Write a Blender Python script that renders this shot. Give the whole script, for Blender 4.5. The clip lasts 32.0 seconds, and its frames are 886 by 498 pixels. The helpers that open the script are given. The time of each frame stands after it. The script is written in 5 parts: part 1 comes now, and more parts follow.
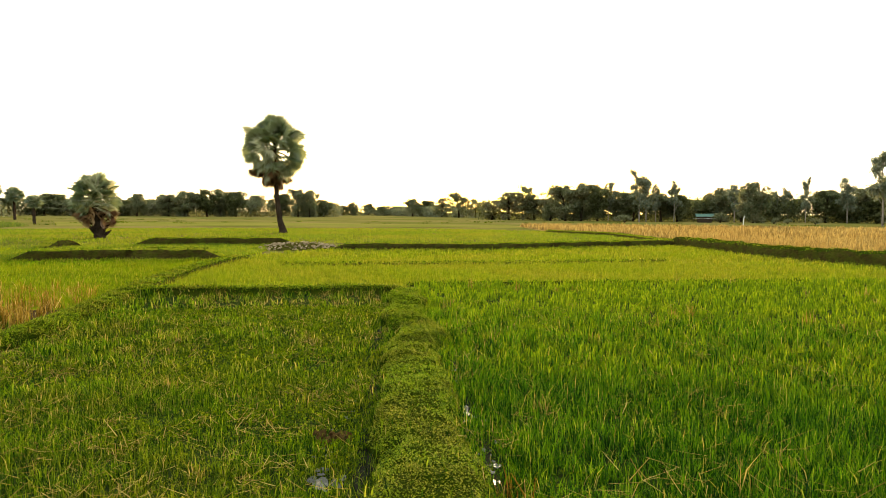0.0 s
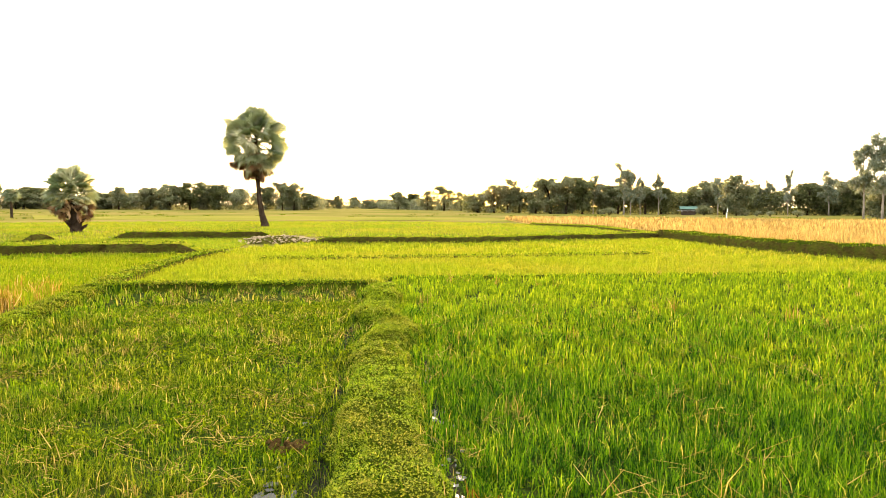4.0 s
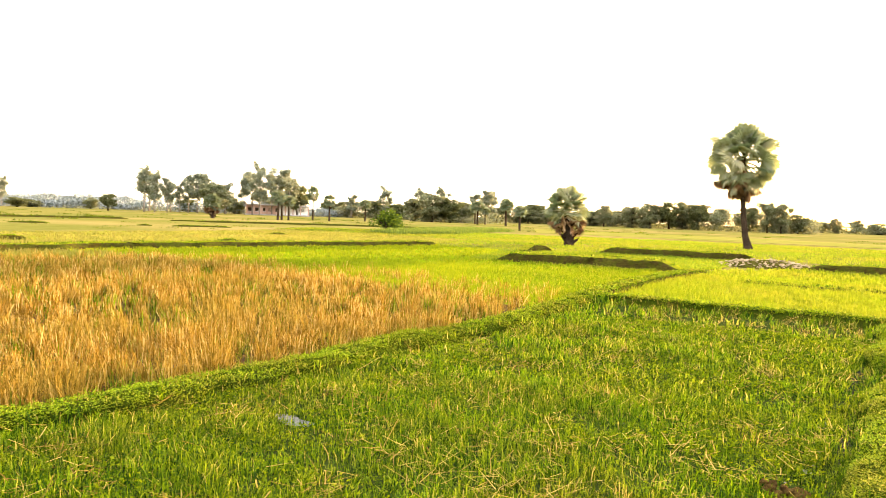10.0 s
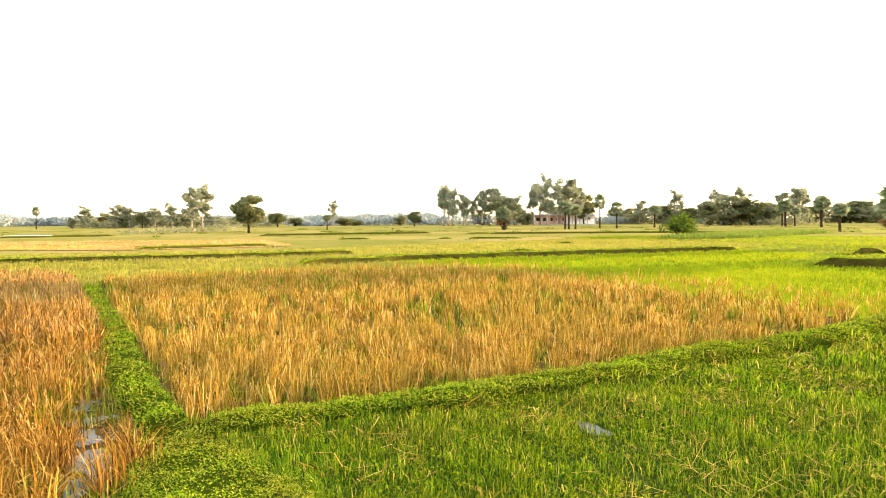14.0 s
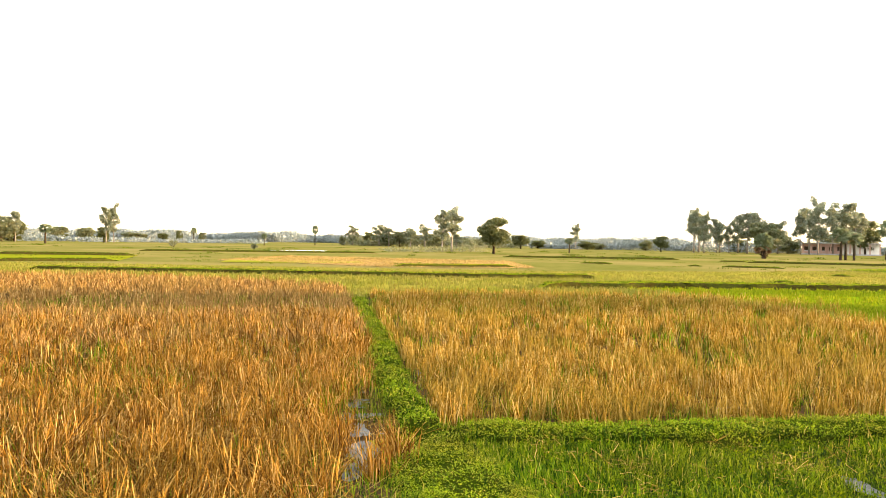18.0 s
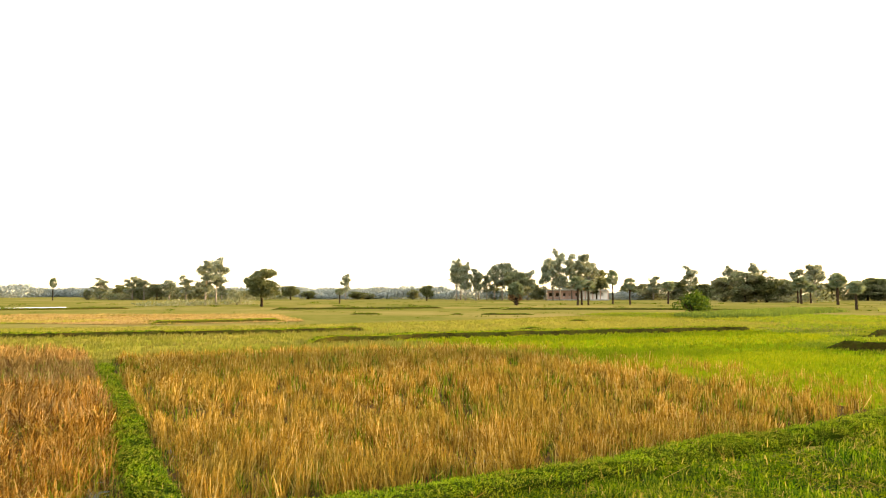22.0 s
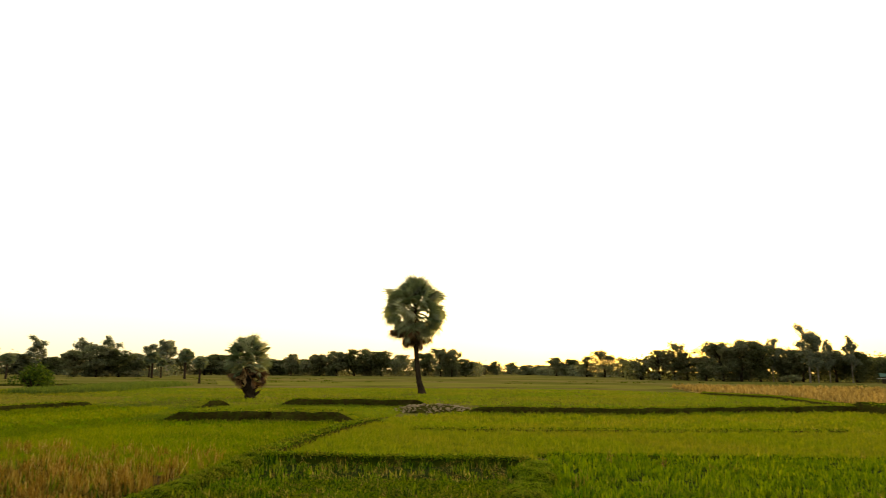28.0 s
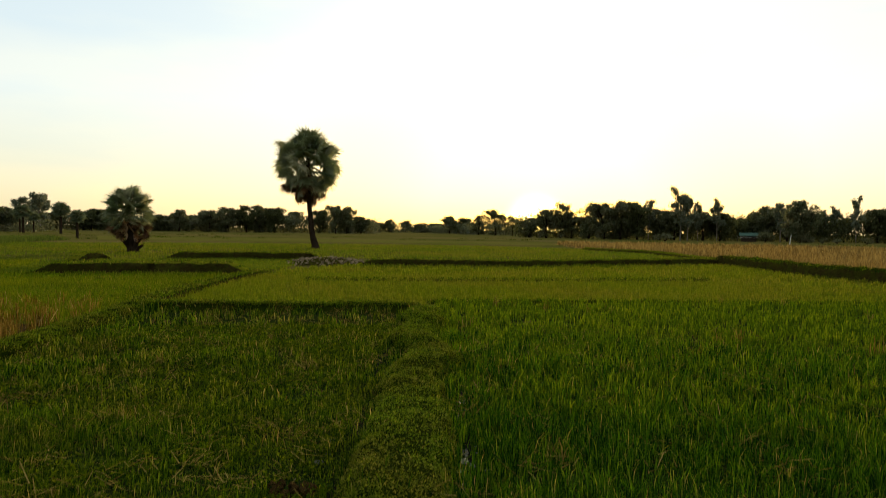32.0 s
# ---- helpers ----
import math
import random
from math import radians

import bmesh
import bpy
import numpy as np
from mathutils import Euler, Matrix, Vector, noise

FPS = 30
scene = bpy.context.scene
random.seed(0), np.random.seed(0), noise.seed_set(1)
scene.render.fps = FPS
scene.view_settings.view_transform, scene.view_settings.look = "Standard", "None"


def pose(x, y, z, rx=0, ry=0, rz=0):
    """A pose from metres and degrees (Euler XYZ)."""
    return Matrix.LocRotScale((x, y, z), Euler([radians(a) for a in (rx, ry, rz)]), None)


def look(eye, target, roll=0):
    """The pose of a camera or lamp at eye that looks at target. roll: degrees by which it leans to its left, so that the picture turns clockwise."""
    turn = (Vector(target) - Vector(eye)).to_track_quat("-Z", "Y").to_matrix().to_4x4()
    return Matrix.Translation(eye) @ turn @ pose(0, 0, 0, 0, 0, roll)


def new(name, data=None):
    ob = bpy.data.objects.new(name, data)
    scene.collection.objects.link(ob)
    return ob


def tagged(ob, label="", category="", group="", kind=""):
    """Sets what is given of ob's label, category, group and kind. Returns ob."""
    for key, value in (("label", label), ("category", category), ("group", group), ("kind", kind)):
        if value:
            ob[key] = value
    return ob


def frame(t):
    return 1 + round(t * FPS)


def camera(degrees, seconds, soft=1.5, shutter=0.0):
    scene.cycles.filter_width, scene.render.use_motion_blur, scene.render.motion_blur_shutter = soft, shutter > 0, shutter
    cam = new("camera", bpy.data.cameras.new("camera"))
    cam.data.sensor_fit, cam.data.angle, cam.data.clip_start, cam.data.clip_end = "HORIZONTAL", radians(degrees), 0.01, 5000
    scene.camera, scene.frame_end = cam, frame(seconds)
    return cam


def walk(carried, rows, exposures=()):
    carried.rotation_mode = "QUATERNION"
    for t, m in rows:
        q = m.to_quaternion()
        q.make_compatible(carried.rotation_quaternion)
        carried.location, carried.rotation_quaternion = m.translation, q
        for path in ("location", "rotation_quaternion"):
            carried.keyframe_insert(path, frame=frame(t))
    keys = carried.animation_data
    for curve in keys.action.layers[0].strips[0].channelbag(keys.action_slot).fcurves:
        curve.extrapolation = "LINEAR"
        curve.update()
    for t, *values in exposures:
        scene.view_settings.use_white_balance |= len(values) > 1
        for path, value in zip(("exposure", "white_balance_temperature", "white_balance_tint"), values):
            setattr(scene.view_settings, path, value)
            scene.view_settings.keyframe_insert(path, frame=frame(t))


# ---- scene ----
cam = camera(66.18, 32.0, soft=0.8, shutter=0.25)
PATH = [
    (0, (-0.033, 0.020, 1.720), (-0.047, 10.006, 1.184), 0.37),
    (0.5, (-0.020, 0.037, 1.710), (-0.101, 10.016, 1.066), 0.48),
    (1, (-0.039, 0.082, 1.700), (-0.273, 10.053, 0.977), 0.14),
    (1.5, (-0.029, 0.079, 1.701), (-0.404, 10.038, 0.874), 0.55),
    (2, (-0.016, 0.122, 1.703), (-0.202, 10.090, 0.927), -0.17),
    (2.5, (0.030, 0.201, 1.723), (-0.346, 10.179, 1.186), -0.34),
    (4.5, (0.138, 0.438, 1.710), (0.436, 10.404, 0.936), 0.42),
    (5, (0.120, 0.520, 1.699), (0.024, 10.475, 0.758), 0.64),
    (5.5, (0.124, 0.563, 1.691), (-1.156, 10.466, 1.143), 1.90),
    (6, (0.109, 0.612, 1.678), (-1.620, 10.424, 0.819), 1.56),
    (6.5, (0.095, 0.570, 1.693), (-1.885, 10.337, 0.872), 1.01),
    (7, (0.059, 0.504, 1.699), (-2.295, 10.208, 1.153), 1.28),
    (7.5, (0.043, 0.403, 1.704), (-2.792, 9.977, 1.154), 1.80),
    (8, (0.011, 0.415, 1.700), (-3.313, 9.831, 1.157), 1.37),
    (8.5, (-0.019, 0.400, 1.692), (-4.020, 9.554, 1.265), 2.32),
    (9, (-0.044, 0.414, 1.690), (-4.978, 9.102, 1.263), 2.41),
    (9.5, (-0.050, 0.398, 1.688), (-5.661, 8.663, 1.248), 2.32),
    (10, (-0.049, 0.376, 1.688), (-6.134, 8.296, 1.200), 2.01),
    (10.5, (-0.048, 0.368, 1.692), (-6.519, 7.973, 1.158), 2.06),
    (11, (-0.049, 0.323, 1.702), (-6.902, 7.590, 1.215), 2.30),
    (11.5, (-0.064, 0.332, 1.692), (-7.278, 7.239, 1.179), 1.80),
    (12, (-0.062, 0.327, 1.698), (-7.647, 6.821, 1.153), 0.81),
    (12.5, (-0.074, 0.320, 1.680), (-7.997, 6.398, 1.138), 0.32),
    (13, (-0.072, 0.327, 1.676), (-8.296, 5.986, 1.093), -0.25),
    (13.5, (-0.095, 0.311, 1.684), (-8.621, 5.503, 1.098), -0.97),
    (14, (-0.093, 0.313, 1.684), (-8.867, 5.093, 1.262), -0.41),
    (14.5, (-0.095, 0.304, 1.682), (-9.092, 4.653, 1.301), 0.02),
    (15, (-0.085, 0.292, 1.682), (-9.322, 4.109, 1.351), -0.11),
    (15.5, (-0.083, 0.282, 1.688), (-9.531, 3.559, 1.616), 0.35),
    (17.5, (0.139, 0.201, 1.724), (-9.715, 1.898, 1.742), 0.91),
    (18, (0.136, 0.198, 1.722), (-9.755, 1.663, 1.619), 0.97),
    (18.5, (0.121, 0.191, 1.721), (-9.778, 1.600, 1.589), 0.65),
    (19, (0.117, 0.190, 1.718), (-9.774, 1.636, 1.431), 0.35),
    (19.5, (0.116, 0.197, 1.720), (-9.733, 1.836, 1.166), 0.04),
    (20, (0.114, 0.206, 1.728), (-9.592, 2.554, 1.192), -0.44),
    (20.5, (0.107, 0.201, 1.734), (-9.526, 2.848, 1.286), 0.07),
    (21, (0.090, 0.219, 1.774), (-9.329, 3.577, 1.655), -0.12),
    (21.5, (0.121, 0.250, 1.820), (-9.202, 3.864, 1.985), -0.55),
    (22, (0.110, 0.272, 1.881), (-8.737, 4.885, 2.541), 0.03),
    (22.5, (0.020, 0.288, 1.801), (-8.715, 5.009, 2.988), 0.98),
    (23, (-0.202, 0.396, 1.839), (-8.577, 5.677, 3.247), 1.56),
    (23.5, (-0.226, 0.415, 1.846), (-8.144, 6.221, 3.744), 1.41),
    (24, (-0.100, 0.369, 1.856), (-7.863, 6.339, 3.881), 1.79),
    (24.5, (0.170, 0.294, 1.850), (-7.062, 6.916, 3.811), 1.02),
    (26.5, (-0.127, 0.965, 1.827), (-4.831, 9.506, 4.046), 2.69),
    (27, (0.016, 0.974, 1.798), (-3.707, 10.010, 3.917), 2.01),
    (27.5, (0.144, 0.731, 1.805), (-2.895, 10.050, 3.787), 1.04),
    (28, (0.244, 0.643, 1.816), (-1.817, 10.268, 3.578), 0.35),
    (28.5, (0.148, 0.875, 1.822), (-1.087, 10.652, 3.518), 0.42),
    (29, (0.151, 0.883, 1.801), (-0.408, 10.753, 3.312), 0.92),
    (29.5, (0.173, 0.882, 1.776), (-0.187, 10.797, 3.019), 0.47),
    (30, (0.173, 0.879, 1.776), (-0.170, 10.818, 2.826), 0.26),
    (30.5, (0.174, 0.905, 1.736), (-0.215, 10.874, 2.414), -0.14),
    (31, (0.213, 0.856, 1.730), (-0.057, 10.843, 2.173), -0.58),
    (31.5, (0.237, 0.958, 1.678), (-0.232, 10.927, 2.309), 1.12),
    (32, (0.264, 1.017, 1.620), (-0.302, 10.997, 1.337), 0.76),
]
# seconds, stops, kelvin, tint
EXPOSURES = [(0, 1.58, 6500, 0.0), (1, 1.96, 6500, 3.0), (2, 2.51, 6600, 6.0), (4.5, 2.63, 6750, 11.0), (6, 2.64, 6900, 13.0), (7, 2.87, 6900, 14.0), (9, 2.95, 6900, 15.0), (11, 2.85, 6800, 14.0), (13, 2.79, 6600, 11.0), (15, 2.78, 6500, 10.0), (19, 2.33, 6500, 10.0), (20, 2.33, 6500, 10.0), (21, 2.65, 6750, 8.0), (22, 2.14, 7000, 6.0), (23, 1.56, 7700, 4.0), (24.5, 0.99, 8000, 2.0), (26.5, 0.53, 7900, 0.0), (28, 0.53, 7600, -2.0), (29, 0.39, 7300, -2.0), (30, 0.11, 7000, -3.0), (31, -0.1, 6600, -2.0), (32, -0.32, 6300, -1.0)]
walk(cam, [(t, look(eye, target, roll)) for t, eye, target, roll in PATH], EXPOSURES)

# ---- sky and sun ----
SUN_AZ, SUN_EL = -4.5, 7.0          # degrees to the left of +y, and above the horizon
world = bpy.data.worlds.new("evening_sky")
scene.world = world
world.use_nodes = True
wn, wl = world.node_tree.nodes, world.node_tree.links
wn.clear()
sky = wn.new("ShaderNodeTexSky")
sky.sky_type, sky.sun_disc = "NISHITA", False
sky.sun_elevation, sky.sun_rotation = radians(SUN_EL), radians(-SUN_AZ)
sky.air_density, sky.dust_density, sky.ozone_density = 1.0, 2.0, 1.0
clear_sky = wn.new("ShaderNodeBackground")
clear_sky.inputs[1].default_value = 0.05
wl.new(sky.outputs[0], clear_sky.inputs[0])
coord = wn.new("ShaderNodeTexCoord")
squash = wn.new("ShaderNodeMapping")
squash.inputs["Scale"].default_value = (1.6, 1.6, 7.0)
wl.new(coord.outputs["Generated"], squash.inputs[0])
cloud_noise = wn.new("ShaderNodeTexNoise")
cloud_noise.inputs["Scale"].default_value, cloud_noise.inputs["Detail"].default_value = 1.7, 5
wl.new(squash.outputs[0], cloud_noise.inputs["Vector"])
cloud_ramp = wn.new("ShaderNodeValToRGB")
cloud_ramp.color_ramp.elements[0].position, cloud_ramp.color_ramp.elements[1].position = 0.38, 0.66
cloud_ramp.color_ramp.elements[0].color, cloud_ramp.color_ramp.elements[1].color = (0.84, 0.9, 0.98, 1), (1.02, 0.99, 0.95, 1)
wl.new(cloud_noise.outputs[0], cloud_ramp.inputs[0])
split, low_ramp = wn.new("ShaderNodeSeparateXYZ"), wn.new("ShaderNodeValToRGB")
wl.new(coord.outputs["Generated"], split.inputs[0]), wl.new(split.outputs[2], low_ramp.inputs[0])
low_ramp.color_ramp.elements.new(0.05)
for e, p, c in zip(low_ramp.color_ramp.elements, (0.0, 0.05, 0.17), ((1.12, 0.86, 0.5, 1), (1.08, 0.92, 0.68, 1), (0.99, 0.98, 0.99, 1))):
    e.position, e.color = p, c
tint = wn.new("ShaderNodeMix")
tint.data_type, tint.blend_type = "RGBA", "MULTIPLY"
tint.inputs[0].default_value = 1.0
wl.new(cloud_ramp.outputs[0], tint.inputs[6]), wl.new(low_ramp.outputs[0], tint.inputs[7])
toward = Vector((-math.sin(radians(SUN_AZ)) * math.cos(radians(SUN_EL)), math.cos(radians(SUN_AZ)) * math.cos(radians(SUN_EL)), math.sin(radians(SUN_EL))))
near_sun, near_ramp = wn.new("ShaderNodeVectorMath"), wn.new("ShaderNodeValToRGB")
near_sun.operation = "DOT_PRODUCT"
near_sun.inputs[1].default_value = (0.078, 0.9969, 0.008)
wl.new(coord.outputs["Generated"], near_sun.inputs[0]), wl.new(near_sun.outputs["Value"], near_ramp.inputs[0])
near_ramp.color_ramp.elements.new(0.5)
for e, p, c in zip(near_ramp.color_ramp.elements, (0.93, 0.988, 1.0), (0.0, 0.5, 1.0)):
    e.position, e.color = p, (c, c, c, 1)
glow = wn.new("ShaderNodeMix")
glow.data_type = "RGBA"
wl.new(near_ramp.outputs[0], glow.inputs[0]), wl.new(tint.outputs[2], glow.inputs[6])
glow.inputs[7].default_value = (2.7, 1.45, 0.3, 1)
cloud = wn.new("ShaderNodeBackground")
fade = wn.new("ShaderNodeMapRange")          # the sky dims away from the sun
fade.inputs["From Min"].default_value, fade.inputs["From Max"].default_value = -0.9, 0.15
fade.inputs["To Min"].default_value, fade.inputs["To Max"].default_value = 0.5, 1.02
wl.new(split.outputs[1], fade.inputs["Value"]), wl.new(fade.outputs[0], cloud.inputs[1])
wl.new(glow.outputs[2], cloud.inputs[0])
halo_size, halo_edge, halo = wn.new("ShaderNodeMapRange"), wn.new("ShaderNodeMath"), wn.new("ShaderNodeBackground")      # the veiled sun in the tree tops
halo_size.inputs["From Min"].default_value, halo_size.inputs["From Max"].default_value = 0.9982, 1.0
halo_edge.operation = "POWER"
halo_size.inputs["To Max"].default_value, halo_edge.inputs[1].default_value = 2.4, 3.0
wl.new(near_sun.outputs["Value"], halo_size.inputs["Value"]), wl.new(halo_size.outputs[0], halo_edge.inputs[0]), wl.new(halo_edge.outputs[0], halo.inputs[1])
halo.inputs[0].default_value = (1.0, 0.62, 0.16, 1)
with_halo = wn.new("ShaderNodeAddShader")
both, out = wn.new("ShaderNodeAddShader"), wn.new("ShaderNodeOutputWorld")
wl.new(clear_sky.outputs[0], both.inputs[0]), wl.new(cloud.outputs[0], both.inputs[1]), wl.new(both.outputs[0], with_halo.inputs[0]), wl.new(halo.outputs[0], with_halo.inputs[1]), wl.new(with_halo.outputs[0], out.inputs[0])
sun = new("sun", bpy.data.lights.new("sun", "SUN"))
sun.data.energy, sun.data.angle, sun.data.color = 5.0, radians(0.6), (1.0, 0.7, 0.36)
sun.matrix_world = look(toward * 500, (0, 0, 0))


# ---- materials ----
def nodes_of(name):
    m = bpy.data.materials.new(name)
    m.use_nodes = True
    m.node_tree.nodes.clear()
    return m, m.node_tree.nodes, m.node_tree.links


def ramp(n, l, source, stops):
    r = n.new("ShaderNodeValToRGB")
    while len(r.color_ramp.elements) < len(stops):
        r.color_ramp.elements.new(0.5)
    for e, (p, c) in zip(r.color_ramp.elements, stops):
        e.position, e.color = p, (*c, 1)
    l.new(source, r.inputs[0])
    return r.outputs[0]


def noise_at(n, l, scale, detail=4.0, stretch=(1, 1, 1), rough=0.55):
    c, m, t = n.new("ShaderNodeTexCoord"), n.new("ShaderNodeMapping"), n.new("ShaderNodeTexNoise")
    m.inputs["Scale"].default_value = stretch
    t.inputs["Scale"].default_value, t.inputs["Detail"].default_value, t.inputs["Roughness"].default_value = scale, detail, rough
    l.new(c.outputs["Object"], m.inputs[0]), l.new(m.outputs[0], t.inputs["Vector"])
    return t.outputs[0]


def mixed(n, l, fac, a, b, how="MIX"):
    x = n.new("ShaderNodeMix")
    x.data_type, x.blend_type = "RGBA", how
    if isinstance(fac, float):
        x.inputs[0].default_value = fac
    else:
        l.new(fac, x.inputs[0])
    l.new(a, x.inputs[6]), l.new(b, x.inputs[7])
    return x.outputs[2]


def leaf_material(name, stops, patches=None, patch_scale=0.4, through_light=0.4, gloss=0.003, by_object=False):
    """Thin leaves: each blade has its own tone, patches vary across the field, light comes through them."""
    m, n, l = nodes_of(name)
    if by_object:
        pick = n.new("ShaderNodeObjectInfo").outputs["Random"]
    else:
        pick = n.new("ShaderNodeNewGeometry").outputs["Random Per Island"]
    col = ramp(n, l, pick, stops)
    if patches:
        col = mixed(n, l, ramp(n, l, noise_at(n, l, patch_scale, 3), [(0.42, (0, 0, 0)), (0.62, (0.75, 0.75, 0.75))]), col, ramp(n, l, pick, patches))
    d, t, g = n.new("ShaderNodeBsdfDiffuse"), n.new("ShaderNodeBsdfTranslucent"), n.new("ShaderNodeBsdfGlossy")
    g.inputs["Roughness"].default_value = 0.45
    l.new(col, d.inputs[0]), l.new(col, t.inputs[0])
    a, b, o = n.new("ShaderNodeMixShader"), n.new("ShaderNodeMixShader"), n.new("ShaderNodeOutputMaterial")
    a.inputs[0].default_value, b.inputs[0].default_value = through_light, gloss
    l.new(d.outputs[0], a.inputs[1]), l.new(t.outputs[0], a.inputs[2])
    l.new(a.outputs[0], b.inputs[1]), l.new(g.outputs[0], b.inputs[2]), l.new(b.outputs[0], o.inputs[0])
    return m


def ground_material(name, fine, broad, fine_scale=9.0, broad_scale=0.35, stretch=(1, 1, 1), rough=0.9, bump=0.5, mix=0.5, shine=0.0):
    m, n, l = nodes_of(name)
    fn = noise_at(n, l, fine_scale, 6, stretch, 0.65)
    col = mixed(n, l, mix, ramp(n, l, fn, fine), ramp(n, l, noise_at(n, l, broad_scale, 4), broad))
    p, o, k = n.new("ShaderNodeBsdfPrincipled"), n.new("ShaderNodeOutputMaterial"), n.new("ShaderNodeBump")
    k.inputs["Strength"].default_value, k.inputs["Distance"].default_value = bump, 0.04
    p.inputs["Roughness"].default_value, p.inputs["Specular IOR Level"].default_value = rough, shine
    l.new(fn, k.inputs["Height"]), l.new(k.outputs[0], p.inputs["Normal"])
    l.new(col, p.inputs["Base Color"]), l.new(p.outputs[0], o.inputs[0])
    return m


GREEN = [(0.0, (0.02, 0.04, 0.0012)), (0.4, (0.062, 0.1, 0.002)), (0.85, (0.13, 0.165, 0.004)), (1.0, (0.3, 0.21, 0.03))]
RICH = [(0.0, (0.003, 0.012, 0.0006)), (0.35, (0.018, 0.058, 0.001)), (0.85, (0.094, 0.178, 0.003)), (0.96, (0.18, 0.235, 0.01)), (1.0, (0.36, 0.26, 0.05))]
STRAW = [(0.0, (0.012, 0.005, 0.001)), (0.35, (0.085, 0.036, 0.004)), (0.75, (0.21, 0.1, 0.013)), (1.0, (0.42, 0.265, 0.085))]
BRIGHT = [(0.0, (0.09, 0.11, 0.002)), (0.5, (0.14, 0.162, 0.004)), (1.0, (0.185, 0.19, 0.006))]
rice_leaf = leaf_material("rice_leaf", RICH, [(0.0, (0.002, 0.01, 0.0006)), (0.5, (0.009, 0.04, 0.001)), (0.92, (0.05, 0.125, 0.003)), (1.0, (0.28, 0.2, 0.04))], 0.9, 0.45, 0.004)
short_rice = leaf_material("short_rice_leaf", [(0.0, (0.003, 0.012, 0.0006)), (0.35, (0.022, 0.056, 0.001)), (0.88, (0.115, 0.18, 0.003)), (0.97, (0.2, 0.21, 0.015)), (1.0, (0.38, 0.27, 0.06))], [(0.0, (0.01, 0.018, 0.001)), (0.5, (0.06, 0.082, 0.002)), (0.9, (0.17, 0.165, 0.01)), (1.0, (0.38, 0.27, 0.06))], 0.9, 0.45, 0.004)
# Lighter copy of the right field's rice, colouring in its brighter backlit far part.
backlit_rice = leaf_material("backlit_rice_leaf", [(0.0, (0.03, 0.06, 0.0015)), (0.6, (0.096, 0.148, 0.003)), (1.0, (0.19, 0.21, 0.008))], [(0.0, (0.016, 0.046, 0.0015)), (1.0, (0.11, 0.165, 0.004))], 0.5, 0.55)
bright_rice = leaf_material("bright_rice_leaf", BRIGHT, GREEN, 0.15)
pale_rice = leaf_material("pale_rice_leaf", [(0.0, (0.075, 0.105, 0.003)), (0.6, (0.12, 0.15, 0.005)), (1.0, (0.18, 0.185, 0.012))], [(0.0, (0.095, 0.105, 0.004)), (0.6, (0.145, 0.145, 0.009)), (1.0, (0.2, 0.17, 0.018))], 0.3, 0.55)
straw = leaf_material("dry_straw", STRAW, [(0.0, (0.04, 0.022, 0.002)), (0.5, (0.15, 0.07, 0.008)), (1.0, (0.3, 0.17, 0.03))], 0.5, 0.2)
olive_straw = leaf_material("olive_straw", [(0.0, (0.04, 0.02, 0.002)), (0.3, (0.15, 0.078, 0.008)), (0.75, (0.28, 0.157, 0.022)), (1.0, (0.48, 0.33, 0.1))], [(0.0, (0.06, 0.046, 0.004)), (1.0, (0.28, 0.175, 0.024))], 0.5, 0.22)
# Paler, browner copy of the dry straw, for the west stubble beyond 11 m.
far_straw = leaf_material("far_straw", [(0.0, (0.05, 0.024, 0.006)), (0.4, (0.15, 0.078, 0.02)), (0.8, (0.23, 0.13, 0.036)), (1.0, (0.38, 0.25, 0.09))], [(0.0, (0.06, 0.04, 0.008)), (1.0, (0.25, 0.15, 0.04))], 0.5, 0.22)
dun_straw = leaf_material("dun_straw", [(0.0, (0.12, 0.08, 0.024)), (0.5, (0.2, 0.14, 0.042)), (1.0, (0.32, 0.23, 0.075))], [(0.0, (0.11, 0.07, 0.02)), (1.0, (0.26, 0.17, 0.045))], 0.1, 0.5)
pale_straw = leaf_material("pale_straw", [(0.0, (0.13, 0.082, 0.014)), (0.5, (0.21, 0.145, 0.026)), (1.0, (0.3, 0.22, 0.05))], STRAW, 0.1, 0.3)
mat_leaf = leaf_material("mat_weed_leaf", [(0.0, (0.014, 0.03, 0.0008)), (0.6, (0.06, 0.09, 0.0015)), (1.0, (0.14, 0.165, 0.003))], None)
creeper = leaf_material("creeping_plant", [(0.0, (0.014, 0.03, 0.001)), (0.4, (0.085, 0.13, 0.002)), (0.93, (0.205, 0.25, 0.006)), (1.0, (0.3, 0.23, 0.03))], [(0.0, (0.03, 0.036, 0.002)), (0.6, (0.13, 0.13, 0.006)), (1.0, (0.25, 0.19, 0.02))], 1.3, 0.35, 0.004)
far_grass = leaf_material("far_grass_leaf", [(0.0, (0.05, 0.082, 0.004)), (1.0, (0.115, 0.145, 0.009))], [(0.0, (0.08, 0.09, 0.006)), (1.0, (0.16, 0.145, 0.015))], 0.15, 0.65)
tan_grass = leaf_material("tan_grass_leaf", [(0.0, (0.09, 0.088, 0.012)), (1.0, (0.17, 0.14, 0.03))], [(0.0, (0.08, 0.095, 0.008)), (1.0, (0.15, 0.145, 0.018))], 0.3)
weed_leaf = leaf_material("weed_leaf", [(0.0, (0.03, 0.045, 0.002)), (1.0, (0.075, 0.09, 0.005))], None)
